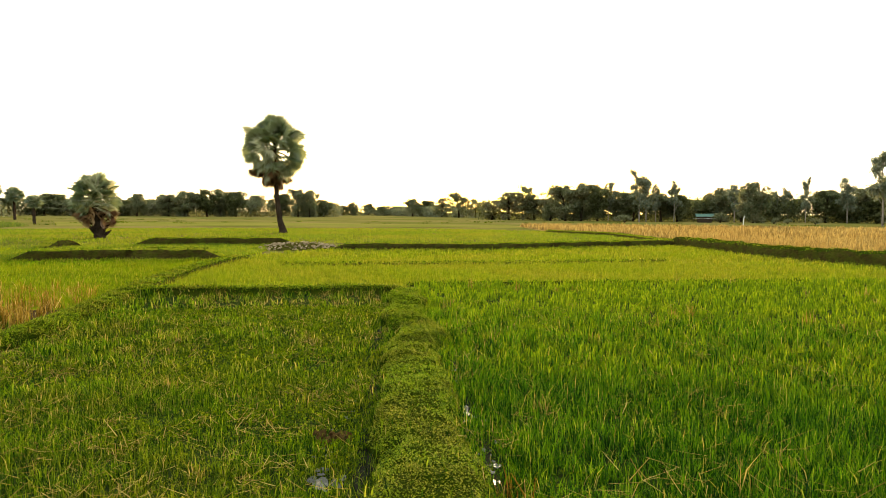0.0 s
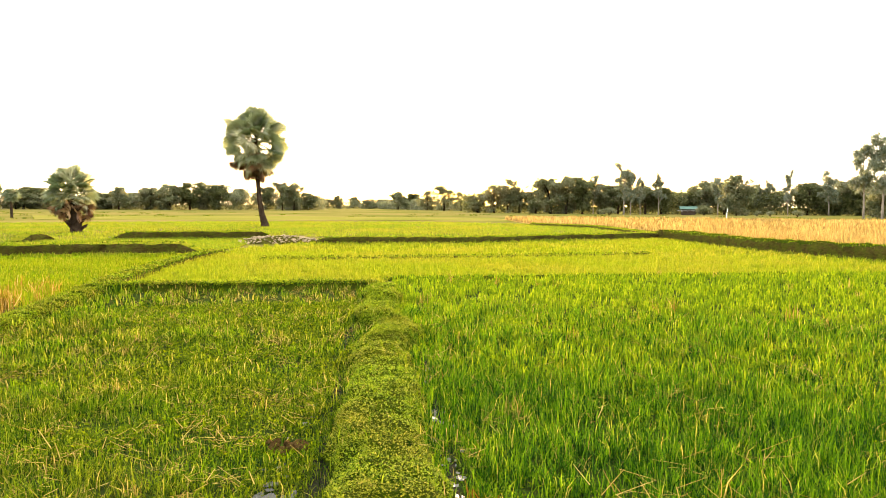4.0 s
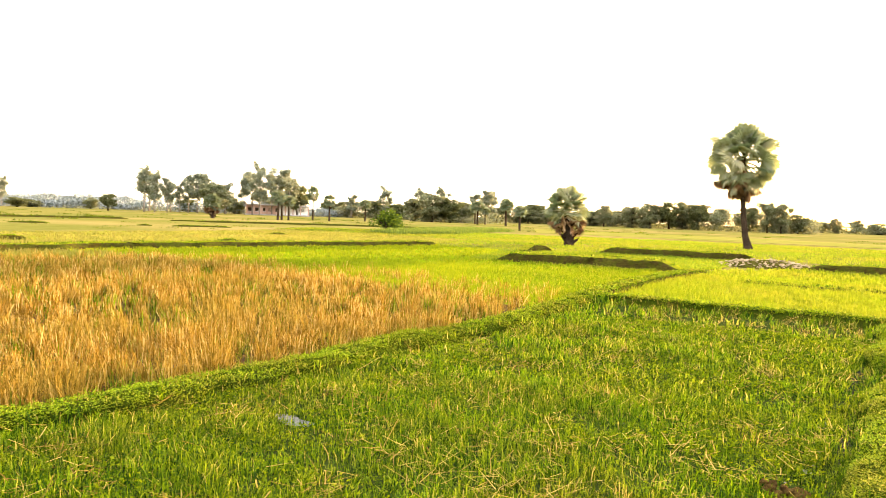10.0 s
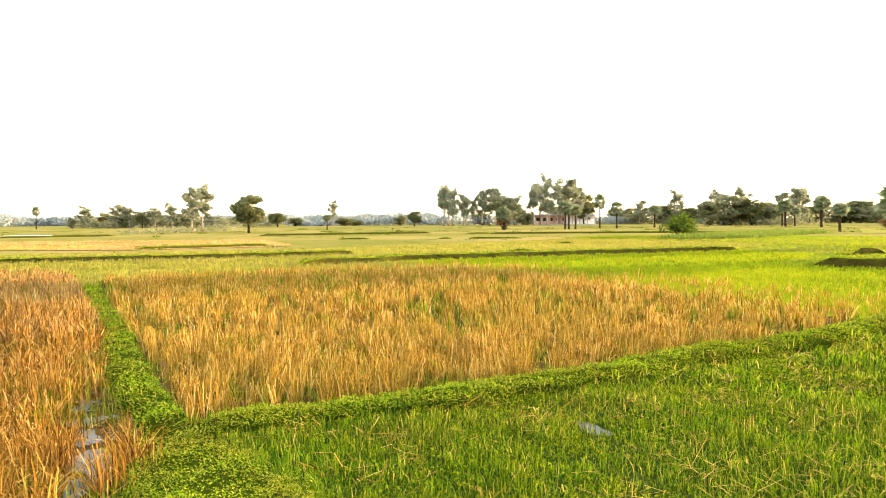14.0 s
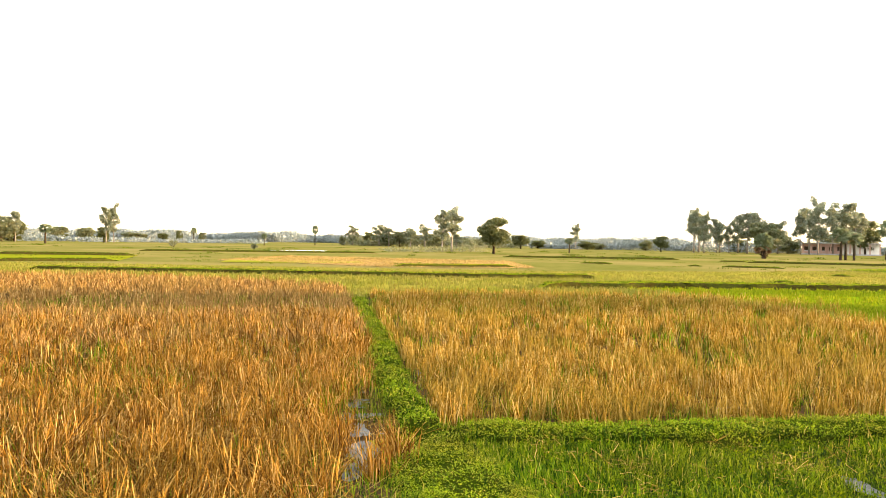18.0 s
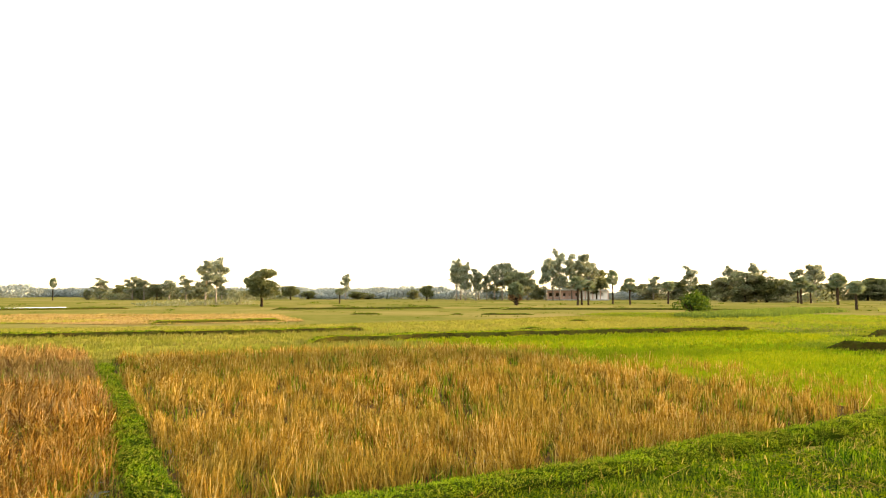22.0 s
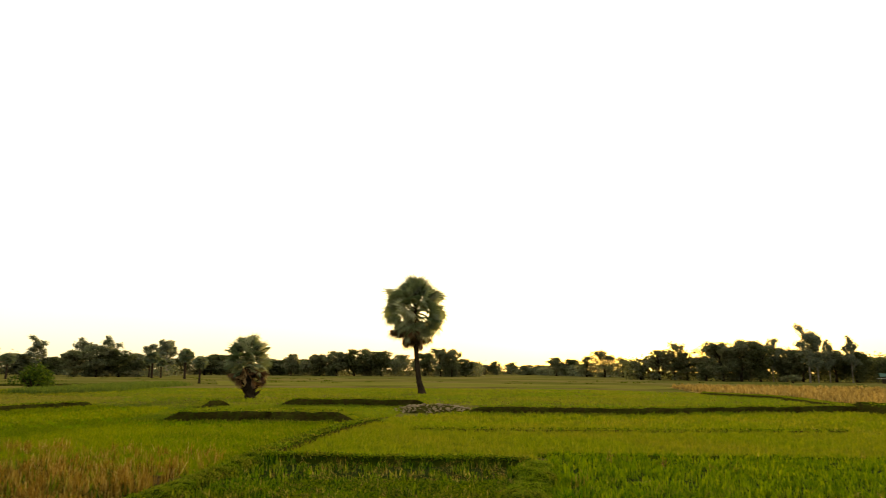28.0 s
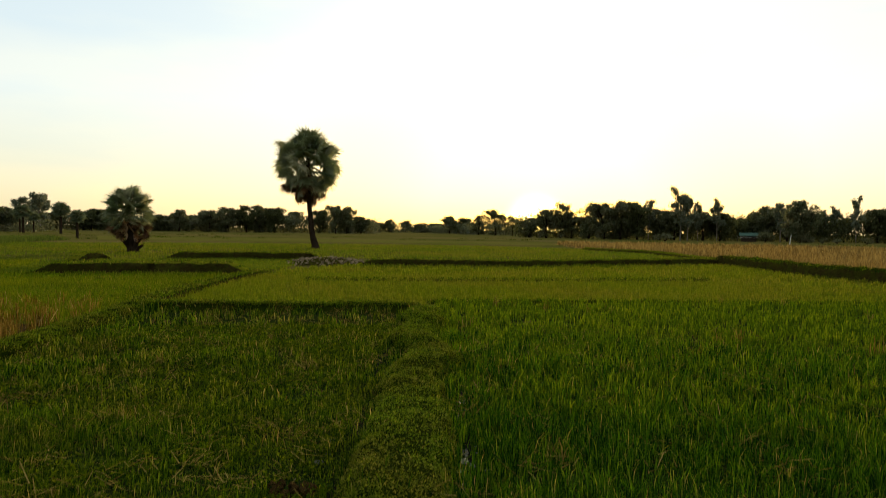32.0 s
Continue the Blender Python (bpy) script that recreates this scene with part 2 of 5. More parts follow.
shrub_leaf = leaf_material("shrub_leaf", [(0.0, (0.02, 0.038, 0.003)), (0.7, (0.05, 0.078, 0.006)), (1.0, (0.11, 0.14, 0.012))], None, 1, 0.35, 0.005)
reed_leaf = leaf_material("reed_leaf", [(0.0, (0.05, 0.075, 0.01)), (1.0, (0.11, 0.14, 0.02))], None)
# Tree and gum tones lifted towards grey, to stand for haze in front of them.
tree_leaf = leaf_material("tree_leaf", [(0.0, (0.065, 0.078, 0.034)), (0.6, (0.12, 0.13, 0.056)), (1.0, (0.18, 0.182, 0.08))], [(0.0, (0.115, 0.108, 0.05)), (1.0, (0.195, 0.17, 0.08))], 0.35, 0.55, 0.02)
dark_leaf = leaf_material("dark_tree_leaf", [(0.0, (0.042, 0.05, 0.016)), (1.0, (0.115, 0.118, 0.04))], None, 1, 0.5, 0.015)
gum_leaf = leaf_material("gum_leaf", [(0.0, (0.08, 0.098, 0.058)), (0.6, (0.13, 0.148, 0.088)), (1.0, (0.22, 0.2, 0.1))], None, 1, 0.52, 0.03)
# Distance haze put into the leaf colour: bluer, paler greys.
hazed_leaf = leaf_material("hazed_wood_leaf", [(0.0, (0.085, 0.105, 0.09)), (1.0, (0.15, 0.175, 0.15))], None, 1, 0.35, 0.1)
palm_green = leaf_material("palm_leaf", [(0.0, (0.085, 0.115, 0.042)), (0.6, (0.21, 0.225, 0.1)), (1.0, (0.38, 0.35, 0.19))], None, 1, 0.45, 0.05, True)
palm_dead = leaf_material("dead_palm_leaf", [(0.0, (0.08, 0.036, 0.014)), (0.6, (0.2, 0.11, 0.045)), (1.0, (0.36, 0.23, 0.1))], None, 1, 0.25, 0.04, True)
palm_far = leaf_material("far_palm_leaf", [(0.0, (0.06, 0.082, 0.038)), (0.8, (0.125, 0.145, 0.07)), (1.0, (0.22, 0.16, 0.08))], None, 1, 0.4, 0.03)
MUD = [(0.3, (0.025, 0.018, 0.009)), (0.7, (0.075, 0.052, 0.025))]
bank_soil = ground_material("bank_soil", [(0.3, (0.01, 0.008, 0.002)), (0.7, (0.06, 0.048, 0.01))], [(0.42, (0.034, 0.044, 0.004)), (0.58, (0.028, 0.021, 0.006))], 9, 4.0, (1, 1, 2), bump=1.0)
# Near-black turf tone, with the shade between creeping leaves coloured in.
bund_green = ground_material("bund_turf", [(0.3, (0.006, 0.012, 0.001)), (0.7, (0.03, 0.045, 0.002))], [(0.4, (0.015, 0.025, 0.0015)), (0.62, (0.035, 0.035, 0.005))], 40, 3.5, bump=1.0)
meadow = ground_material("far_meadow", [(0.3, (0.062, 0.058, 0.012)), (0.7, (0.115, 0.1, 0.025))], [(0.38, (0.058, 0.064, 0.01)), (0.5, (0.098, 0.084, 0.02)), (0.62, (0.16, 0.115, 0.04))], 0.7, 0.05)
# Wet soil, its colour halved again to stand for shade between the blades.
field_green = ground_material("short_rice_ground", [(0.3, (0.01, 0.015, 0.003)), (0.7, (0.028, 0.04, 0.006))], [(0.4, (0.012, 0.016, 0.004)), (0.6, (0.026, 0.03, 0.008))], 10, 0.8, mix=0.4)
field_pale = ground_material("pale_rice_ground", [(0.3, (0.06, 0.075, 0.003)), (0.7, (0.125, 0.13, 0.006))], [(0.4, (0.075, 0.095, 0.003)), (0.62, (0.15, 0.125, 0.012))], 5, 0.3)
field_bright = ground_material("bright_rice_ground", [(0.3, (0.06, 0.09, 0.0015)), (0.7, (0.105, 0.14, 0.003))], [(0.4, (0.07, 0.11, 0.002)), (0.6, (0.12, 0.14, 0.004))], 5, 0.25)
field_straw = ground_material("stubble_ground", [(0.3, (0.018, 0.011, 0.004)), (0.7, (0.055, 0.028, 0.008))], MUD, 12, 0.6, mix=0.4)
field_dun = ground_material("dun_field_ground", [(0.3, (0.085, 0.08, 0.014)), (0.7, (0.135, 0.12, 0.025))], [(0.4, (0.08, 0.09, 0.012)), (0.6, (0.14, 0.115, 0.028))], 2, 0.1)
field_tan = ground_material("dry_field_ground", [(0.3, (0.13, 0.08, 0.025)), (0.7, (0.23, 0.145, 0.045))], [(0.4, (0.15, 0.095, 0.03)), (0.6, (0.18, 0.135, 0.035))], 4, 0.12)
field_brown = ground_material("brown_field_ground", [(0.3, (0.13, 0.075, 0.025)), (0.7, (0.21, 0.13, 0.045))], [(0.4, (0.11, 0.09, 0.02)), (0.6, (0.19, 0.115, 0.04))], 3, 0.15)
field_yellow = ground_material("yellow_field_ground", [(0.3, (0.1, 0.1, 0.008)), (0.7, (0.19, 0.15, 0.02))], [(0.4, (0.085, 0.105, 0.007)), (0.6, (0.19, 0.14, 0.025))], 3, 0.12)
bark = ground_material("dark_bark", [(0.3, (0.016, 0.011, 0.007)), (0.7, (0.05, 0.034, 0.02))], [(0.4, (0.02, 0.014, 0.009)), (0.6, (0.045, 0.032, 0.02))], 6, 1.0, (3, 3, 9), bump=1.0)
gum_bark = ground_material("pale_bark", [(0.3, (0.14, 0.11, 0.085)), (0.7, (0.28, 0.245, 0.2))], [(0.4, (0.13, 0.1, 0.075)), (0.6, (0.25, 0.22, 0.18))], 4, 0.7, (2, 2, 0.6))
wall_pink = ground_material("pink_wall_paint", [(0.3, (0.4, 0.25, 0.19)), (0.7, (0.48, 0.31, 0.25))], [(0.4, (0.36, 0.22, 0.16)), (0.6, (0.5, 0.35, 0.28))], 3, 0.5, bump=0.1)
wall_white = ground_material("white_wall_paint", [(0.3, (0.6, 0.57, 0.5)), (0.7, (0.72, 0.69, 0.62))], [(0.4, (0.55, 0.5, 0.43)), (0.6, (0.72, 0.69, 0.62))], 3, 0.5, bump=0.1)
roof_green = ground_material("green_sheet_roof", [(0.3, (0.05, 0.09, 0.07)), (0.7, (0.07, 0.12, 0.095))], [(0.4, (0.05, 0.085, 0.065)), (0.6, (0.08, 0.12, 0.09))], 2, 0.5, rough=0.5, bump=0.1)
roof_grey = ground_material("grey_concrete_roof", [(0.3, (0.26, 0.24, 0.22)), (0.7, (0.4, 0.38, 0.35))], [(0.4, (0.24, 0.22, 0.2)), (0.6, (0.36, 0.34, 0.31))], 2, 0.5)
dark_wood = ground_material("dark_wood", [(0.3, (0.03, 0.022, 0.016)), (0.7, (0.07, 0.05, 0.035))], [(0.4, (0.035, 0.026, 0.018)), (0.6, (0.06, 0.045, 0.03))], 5, 1)
dug_mud = ground_material("dug_mud", [(0.3, (0.028, 0.016, 0.004)), (0.7, (0.13, 0.078, 0.024))], [(0.4, (0.03, 0.018, 0.005)), (0.6, (0.11, 0.066, 0.02))], 30, 6.0, rough=0.8, bump=0.8)
rubble_stone = ground_material("rubble_clod", [(0.3, (0.11, 0.08, 0.045)), (0.7, (0.35, 0.26, 0.15))], [(0.4, (0.1, 0.074, 0.042)), (0.6, (0.32, 0.24, 0.14))], 8, 1.5)


def water_material():
    m, n, l = nodes_of("standing_water")
    p, o, k = n.new("ShaderNodeBsdfPrincipled"), n.new("ShaderNodeOutputMaterial"), n.new("ShaderNodeBump")
    p.inputs["Roughness"].default_value, p.inputs["IOR"].default_value, p.inputs["Specular IOR Level"].default_value = 0.18, 1.33, 0.3
    l.new(ramp(n, l, noise_at(n, l, 6, 3), [(0.4, (0.045, 0.035, 0.022)), (0.7, (0.1, 0.08, 0.055))]), p.inputs["Base Color"])
    k.inputs["Strength"].default_value, k.inputs["Distance"].default_value = 0.15, 0.01
    l.new(noise_at(n, l, 25, 2), k.inputs["Height"]), l.new(k.outputs[0], p.inputs["Normal"]), l.new(p.outputs[0], o.inputs[0])
    return m


water = water_material()
pool_mud = ground_material("pool_mud", [(0.3, (0.03, 0.029, 0.02)), (0.7, (0.075, 0.073, 0.056))], [(0.4, (0.02, 0.02, 0.012)), (0.6, (0.065, 0.063, 0.05))], 20, 6.0, rough=0.45, bump=0.4, shine=0.06)
# The palest stop paints specks where wet patches would glint with sky.
wet_mud = ground_material("wet_grey_mud", [(0.45, (0.007, 0.006, 0.003)), (0.6, (0.016, 0.014, 0.007)), (0.72, (0.04, 0.036, 0.022))], [(0.42, (0.006, 0.008, 0.002)), (0.62, (0.018, 0.018, 0.008))], 13, 3.0, rough=0.75, bump=1.0, shine=0.01)

# ---- mesh helpers ----

def obj(name, verts, faces, materials, parent=None, label="", smooth=False, index=None):
    """Links one mesh object from arrays; under parent it is a part."""
    me = bpy.data.meshes.new(name)
    me.from_pydata([tuple(v) for v in verts], [], [tuple(f) for f in faces])
    for m in materials:
        me.materials.append(m)
    if index is not None:
        me.polygons.foreach_set("material_index", np.asarray(index, np.int32))
    if smooth:
        me.polygons.foreach_set("use_smooth", np.ones(len(me.polygons), bool))
    ob = new(name, me)
    if parent:
        ob.parent = parent
    if label:
        ob["label"] = label
    return ob


def big_mesh(name, verts, loops, sizes, material):
    """A mesh from flat arrays, for many thousand faces."""
    me = bpy.data.meshes.new(name)
    me.vertices.add(len(verts))
    me.vertices.foreach_set("co", np.asarray(verts, np.float32).ravel())
    me.loops.add(len(loops))
    me.loops.foreach_set("vertex_index", np.asarray(loops, np.int32))
    me.polygons.add(len(sizes))
    me.polygons.foreach_set("loop_start", np.r_[0, np.cumsum(sizes)[:-1]].astype(np.int32))
    me.materials.append(material)
    me.update(calc_edges=True)
    return new(name, me)


def tube(points, radii, sides=8, closed=True):
    """Rings along a line of points."""
    pts = [Vector(p) for p in points]
    verts, faces = [], []
    for k, (p, r) in enumerate(zip(pts, radii)):
        way = (pts[min(k + 1, len(pts) - 1)] - pts[max(k - 1, 0)]).normalized()
        a = way.orthogonal().normalized() if abs(way.z) < 0.9 else way.cross(Vector((0, 1, 0))).normalized()
        b = way.cross(a)
        verts += [p + r * (math.cos(2 * math.pi * s / sides) * a + math.sin(2 * math.pi * s / sides) * b) for s in range(sides)]
    for k in range(len(pts) - 1):
        for s in range(sides):
            q = (s + 1) % sides
            faces.append((k * sides + s, k * sides + q, (k + 1) * sides + q, (k + 1) * sides + s))
    if closed:
        faces += [tuple(range(sides))[::-1], tuple((len(pts) - 1) * sides + s for s in range(sides))]
    return verts, faces


def join(pieces):
    verts, faces = [], []
    for v, f in pieces:
        faces += [tuple(i + len(verts) for i in face) for face in f]
        verts += list(v)
    return verts, faces


def box(x0, y0, z0, x1, y1, z1):
    v = [(x, y, z) for z in (z0, z1) for x, y in ((x0, y0), (x1, y0), (x1, y1), (x0, y1))]
    return v, [(3, 2, 1, 0), (4, 5, 6, 7), (0, 1, 5, 4), (1, 2, 6, 5), (2, 3, 7, 6), (3, 0, 4, 7)]


def inside(poly, x, y):
    """Which of the points lie in the polygon."""
    hit = np.zeros(len(x), bool)
    for (x0, y0), (x1, y1) in zip(poly, poly[1:] + poly[:1]):
        if y0 != y1:
            hit ^= ((y0 > y) != (y1 > y)) & (x < (x1 - x0) * (y - y0) / (y1 - y0) + x0)
    return hit


def scatter(poly, r0, r1, per_m2, seed, az=(-42.0, 124.0)):
    """Even points in the polygon, between two distances of the standing place."""
    g = np.random.default_rng(seed)
    n = int(per_m2 * radians(az[1] - az[0]) * (r1 * r1 - r0 * r0) / 2)
    r, a = np.sqrt(g.uniform(r0 * r0, r1 * r1, n)), np.radians(g.uniform(*az, n))
    if r0 < 3:
        m = n // 6
        r = np.concatenate([r, np.sqrt(g.uniform(0.2, 49, m)), np.sqrt(g.uniform(0.2, r0 * r0, m // 4))])
        a = np.concatenate([a, np.radians(g.uniform(az[1], az[0] + 360, m)), np.radians(g.uniform(*az, m // 4))])
        n = len(r)
    x, y = -r * np.sin(a), 0.4 + r * np.cos(a)
    keep = inside(poly, x, y)
    for px, py, rx, ry in BARE:
        keep &= ((x - px) / rx) ** 2 + ((y - py) / ry) ** 2 > g.uniform(0.5, 1.3, n)
    return x[keep], y[keep]


BARE = [(-5.6, 0.36, 0.55, 0.24), (-4.2, 3.9, 0.16, 0.1), (-0.54, 4.2, 0.07, 1.4), (-0.7, 6.4, 0.06, 1.2), (-0.92, 9.2, 0.06, 2.2), (-0.8, 4.2, 0.1, 0.2), (-0.85, 5.05, 0.13, 0.14), (-7.2, 0.38, 0.8, 0.08), (0.3, 4.5, 0.085, 0.65), (0.2, 5.9, 0.075, 0.65), (0.1, 7.3, 0.06, 0.5), (-6.5, 4.3, 0.1, 0.25)]


def stem_arrays(x, y, z, height, width, lean, seed):
    """Cut stems in two lengths, narrower above; many are broken over or bent far down."""
    g, n = np.random.default_rng(seed), len(x)
    h, w = height * g.uniform(0.5, 1.2, n), width * g.uniform(0.6, 1.4, n)
    a, face = 4 * np.pi * rough_field(x, y, 2.2, 3) + g.normal(0, 0.9, n), g.uniform(0, np.pi, n)
    out = h * np.where(g.uniform(0, 1, n) < 0.32 * lean, g.uniform(0.5, 0.97, n), lean * np.abs(g.normal(0, 0.6, n)).clip(0, 1.4))
    rise = np.sqrt(np.maximum(h * h - out * out, (0.2 * h) ** 2))
    snap = np.where(g.uniform(0, 1, n) < 0.3 * lean, g.uniform(-0.5, 0.35, n), g.uniform(0.85, 1.05, n))      # how far the upper half still rises
    turn = a + g.normal(0, 0.6, n)
    dx, dy, wx, wy = np.cos(a) * out * 0.45, np.sin(a) * out * 0.45, np.cos(face) * w / 2, np.sin(face) * w / 2
    far = out * 0.55 + 0.4 * rise * (1 - np.abs(snap)).clip(0, 1)
    mx, my, mz = x + dx, y + dy, z + 0.55 * rise
    tx, ty, tz = mx + np.cos(turn) * far, my + np.sin(turn) * far, np.maximum(mz + 0.45 * rise * snap, 0.02)
    v = np.empty((n, 6, 3))
    v[:, 0], v[:, 1] = np.stack([x - wx, y - wy, z], 1), np.stack([x + wx, y + wy, z], 1)
    v[:, 2], v[:, 3] = np.stack([mx + 0.95 * wx, my + 0.95 * wy, mz], 1), np.stack([mx - 0.95 * wx, my - 0.95 * wy, mz], 1)
    v[:, 4], v[:, 5] = np.stack([tx + 0.6 * wx, ty + 0.6 * wy, tz], 1), np.stack([tx - 0.6 * wx, ty - 0.6 * wy, tz], 1)
    loops = (6 * np.arange(n)[:, None] + np.array([0, 1, 2, 3, 3, 2, 4, 5])).ravel()
    return v.reshape(-1, 3), loops, np.full(2 * n, 4)


def rough_field(x, y, scale, seed):
    """Smooth random values from 0 to 1 over the plan, in patches of 1 / scale metres and finer."""
    total = np.zeros(len(x))
    for k, part in enumerate((0.65, 0.35)):
        u, v = x * scale * 2.3 ** k + 17.3 * seed, y * scale * 2.3 ** k - 9.1 * seed
        i, j = np.floor(u), np.floor(v)
        fu, fv = u - i, v - j
        fu, fv = fu * fu * (3 - 2 * fu), fv * fv * (3 - 2 * fv)
        at = lambda p, q: np.modf(np.abs(np.sin(p * 127.1 + q * 311.7 + seed * 5.3) * 43758.5453))[0]
        total += part * ((at(i, j) * (1 - fu) + at(i + 1, j) * fu) * (1 - fv) + (at(i, j + 1) * (1 - fu) + at(i + 1, j + 1) * fu) * fv)
    return total


def blade_arrays(x, y, z, height, width, lean, seed):
    """Bent blades of five corners: a quad and a tip."""
    g, n = np.random.default_rng(seed), len(x)
    h, w = height * g.uniform(0.55, 1.25, n), width * g.uniform(0.7, 1.3, n)
    a, face = g.uniform(0, 2 * np.pi, n), g.uniform(0, np.pi, n)
    out = h * lean * np.abs(g.normal(0.6, 0.5, n))
    dx, dy, wx, wy = np.cos(a) * out, np.sin(a) * out, np.cos(face) * w / 2, np.sin(face) * w / 2
    rise = np.sqrt(np.maximum(h * h - out * out, (0.25 * h) ** 2))
    v = np.empty((n, 5, 3))
    v[:, 0] = np.stack([x - wx, y - wy, z], 1)
    v[:, 1] = np.stack([x + wx, y + wy, z], 1)
    v[:, 2] = np.stack([x + 0.8 * wx + 0.3 * dx, y + 0.8 * wy + 0.3 * dy, z + 0.6 * rise], 1)
    v[:, 3] = np.stack([x - 0.8 * wx + 0.3 * dx, y - 0.8 * wy + 0.3 * dy, z + 0.6 * rise], 1)
    v[:, 4] = np.stack([x + dx, y + dy, z + rise], 1)
    base = 5 * np.arange(n)[:, None]
    loops = (base + np.array([0, 1, 2, 3, 3, 2, 4])).ravel()
    return v.reshape(-1, 3), loops, np.tile([4, 3], n)


def grass(name, label, poly, rings, material, seed, clump=0.0, tillers=1, category="grass", z=0.0, make=None, patchy=0.0):
    """One field's blades as stuff. rings: from, to, blades a square metre, height, width, lean. patchy: how far it thins out and shrinks in spots."""
    vs, ls, ss, start = [], [], [], 0
    for k, (r0, r1, per, h, w, lean) in enumerate(rings):
        x, y = scatter(poly, r0, r1, per / tillers, seed * 31 + k)
        grow = rough_field(x, y, 1.5, seed)
        if patchy:
            keep = np.random.default_rng(seed * 71 + k).uniform(0, 1, len(x)) < 1 - patchy * (1.2 - 1.6 * grow)
            x, y, grow = x[keep], y[keep], grow[keep]
        h = h * (1 + patchy * (1.5 * grow - 0.75))
        if tillers > 1:
            g = np.random.default_rng(seed * 57 + k)
            x, y, h = np.repeat(x, tillers), np.repeat(y, tillers), np.repeat(h * g.uniform(0.75, 1.25, len(x)), tillers)
            x, y = x + g.normal(0, clump, len(x)), y + g.normal(0, clump, len(y))
        v, l, s = (make or blade_arrays)(x, y, np.full(len(x), z), h, w, lean, seed * 13 + k)
        vs.append(v), ls.append(l + start), ss.append(s)
        start += len(v)
    return tagged(big_mesh(name, np.concatenate(vs), np.concatenate(ls), np.concatenate(ss), material), label, category, "", "stuff")


def fractal(x, y, s):
    return noise.fractal(Vector((x * s, y * s, 3.1)), 1.0, 2.0, 3)


def sheet(name, poly, z, material, label="", category="field"):
    ob = obj(name, [(x, y, z) for x, y in poly], [tuple(range(len(poly)))], [material])
    return tagged(ob, label, category, "", "structure")


def resample(line, step):
    pts = [Vector((*p, 0)) for p in line]
    out = [pts[0]]
    for a, b in zip(pts, pts[1:]):
        n = max(1, round((b - a).length / step))
        out += [a.lerp(b, k / n) for k in range(1, n + 1)]
    return out


BUNDS = []


def bund(name, line, width, height, label, step=0.3, wobble=0.06, top=None, side=None, seed=1, lumps=0.22, rough=0.2, cut=False):
    """An earth bank with an uneven top and rough sides, rounded or cut steep."""
    pts = resample(line, step)
    prof = [(-0.56, -0.03), (-0.5, 0.5), (-0.46, 0.92), (-0.25, 1.0), (0.05, 0.96), (0.25, 1.0), (0.46, 0.92), (0.5, 0.5), (0.56, -0.03)] if cut else [(-0.62, -0.03), (-0.5, 0.35), (-0.4, 0.8), (-0.2, 1.0), (0.05, 1.02), (0.25, 0.98), (0.42, 0.75), (0.5, 0.3), (0.62, -0.03)]
    verts, faces, index = [], [], []
    for k, p in enumerate(pts):
        way = (pts[min(k + 1, len(pts) - 1)] - pts[max(k - 1, 0)]).normalized()
        n = Vector((-way.y, way.x, 0))
        end = min(1.0, 0.15 + 1.2 * min(k, len(pts) - 1 - k) * step / max(0.3, width))
        bend = wobble * 1.6 * noise.noise(Vector((p.x * 0.7 + seed, p.y * 0.7, 0)))
        for j, (u, h) in enumerate(prof):
            q = p + n * (u * width + bend + wobble * noise.noise(Vector((p.x * 3 + j * 7.7, p.y * 3, seed))))
            lump = 1 + lumps * noise.noise(Vector((q.x * 1.1, q.y * 1.1, seed + 5))) + rough * noise.noise(Vector((q.x * 5, q.y * 5, seed)))
            verts.append((q.x, q.y, -0.03 if h < 0 else height * h * lump * end))
    m = len(prof)
    for k in range(len(pts) - 1):
        for j in range(m - 1):
            faces.append((k * m + j, (k + 1) * m + j, (k + 1) * m + j + 1, k * m + j + 1))
            index.append(0 if 2 <= j <= 5 else 1)
    faces += [tuple(range(m)), tuple((len(pts) - 1) * m + j for j in range(m))[::-1]]
    index += [1, 1]
    ob = obj(name, verts, faces, [top or bund_green, side or bank_soil], smooth=True, index=index)
    BUNDS.append((pts, width, height, verts))
    return tagged(ob, label, "field bank", "", "structure")


def leaf_cards(centres, sizes, seed):
    """Small pointed leaf sprays, as diamonds with a fold."""
    g, n = np.random.default_rng(seed), len(centres)
    d = g.normal(0, 1, (n, 3))
    d /= np.linalg.norm(d, axis=1, keepdims=True)
    e = np.cross(d, g.normal(0, 1, (n, 3)))
    e /= np.linalg.norm(e, axis=1, keepdims=True)
    s = (sizes * g.uniform(0.6, 1.4, n))[:, None]
    v = np.stack([centres - d * s, centres + e * s * 0.45, centres + d * s, centres - e * s * 0.45], 1)
    return v.reshape(-1, 3), np.arange(4 * n), np.full(n, 4)

# ---- the ground and the fields ----
def ring_ground():
    """One sheet out to the horizon."""
    verts, faces, sides = [(0, 0, -0.02)], [], 48
    radii = [40, 120, 300, 800, 3000]
    for r in radii:
        verts += [(r * math.cos(2 * math.pi * s / sides), r * math.sin(2 * math.pi * s / sides), -0.02) for s in range(sides)]
    for s in range(sides):
        faces.append((0, 1 + s, 1 + (s + 1) % sides))
        for k in range(len(radii) - 1):
            a, b = 1 + k * sides, 1 + (k + 1) * sides
            faces.append((a + s, b + s, b + (s + 1) % sides, a + (s + 1) % sides))
    return tagged(obj("ground", verts, faces, [meadow]), "flat green and yellowish farmland reaching the horizon", "ground", "", "structure")


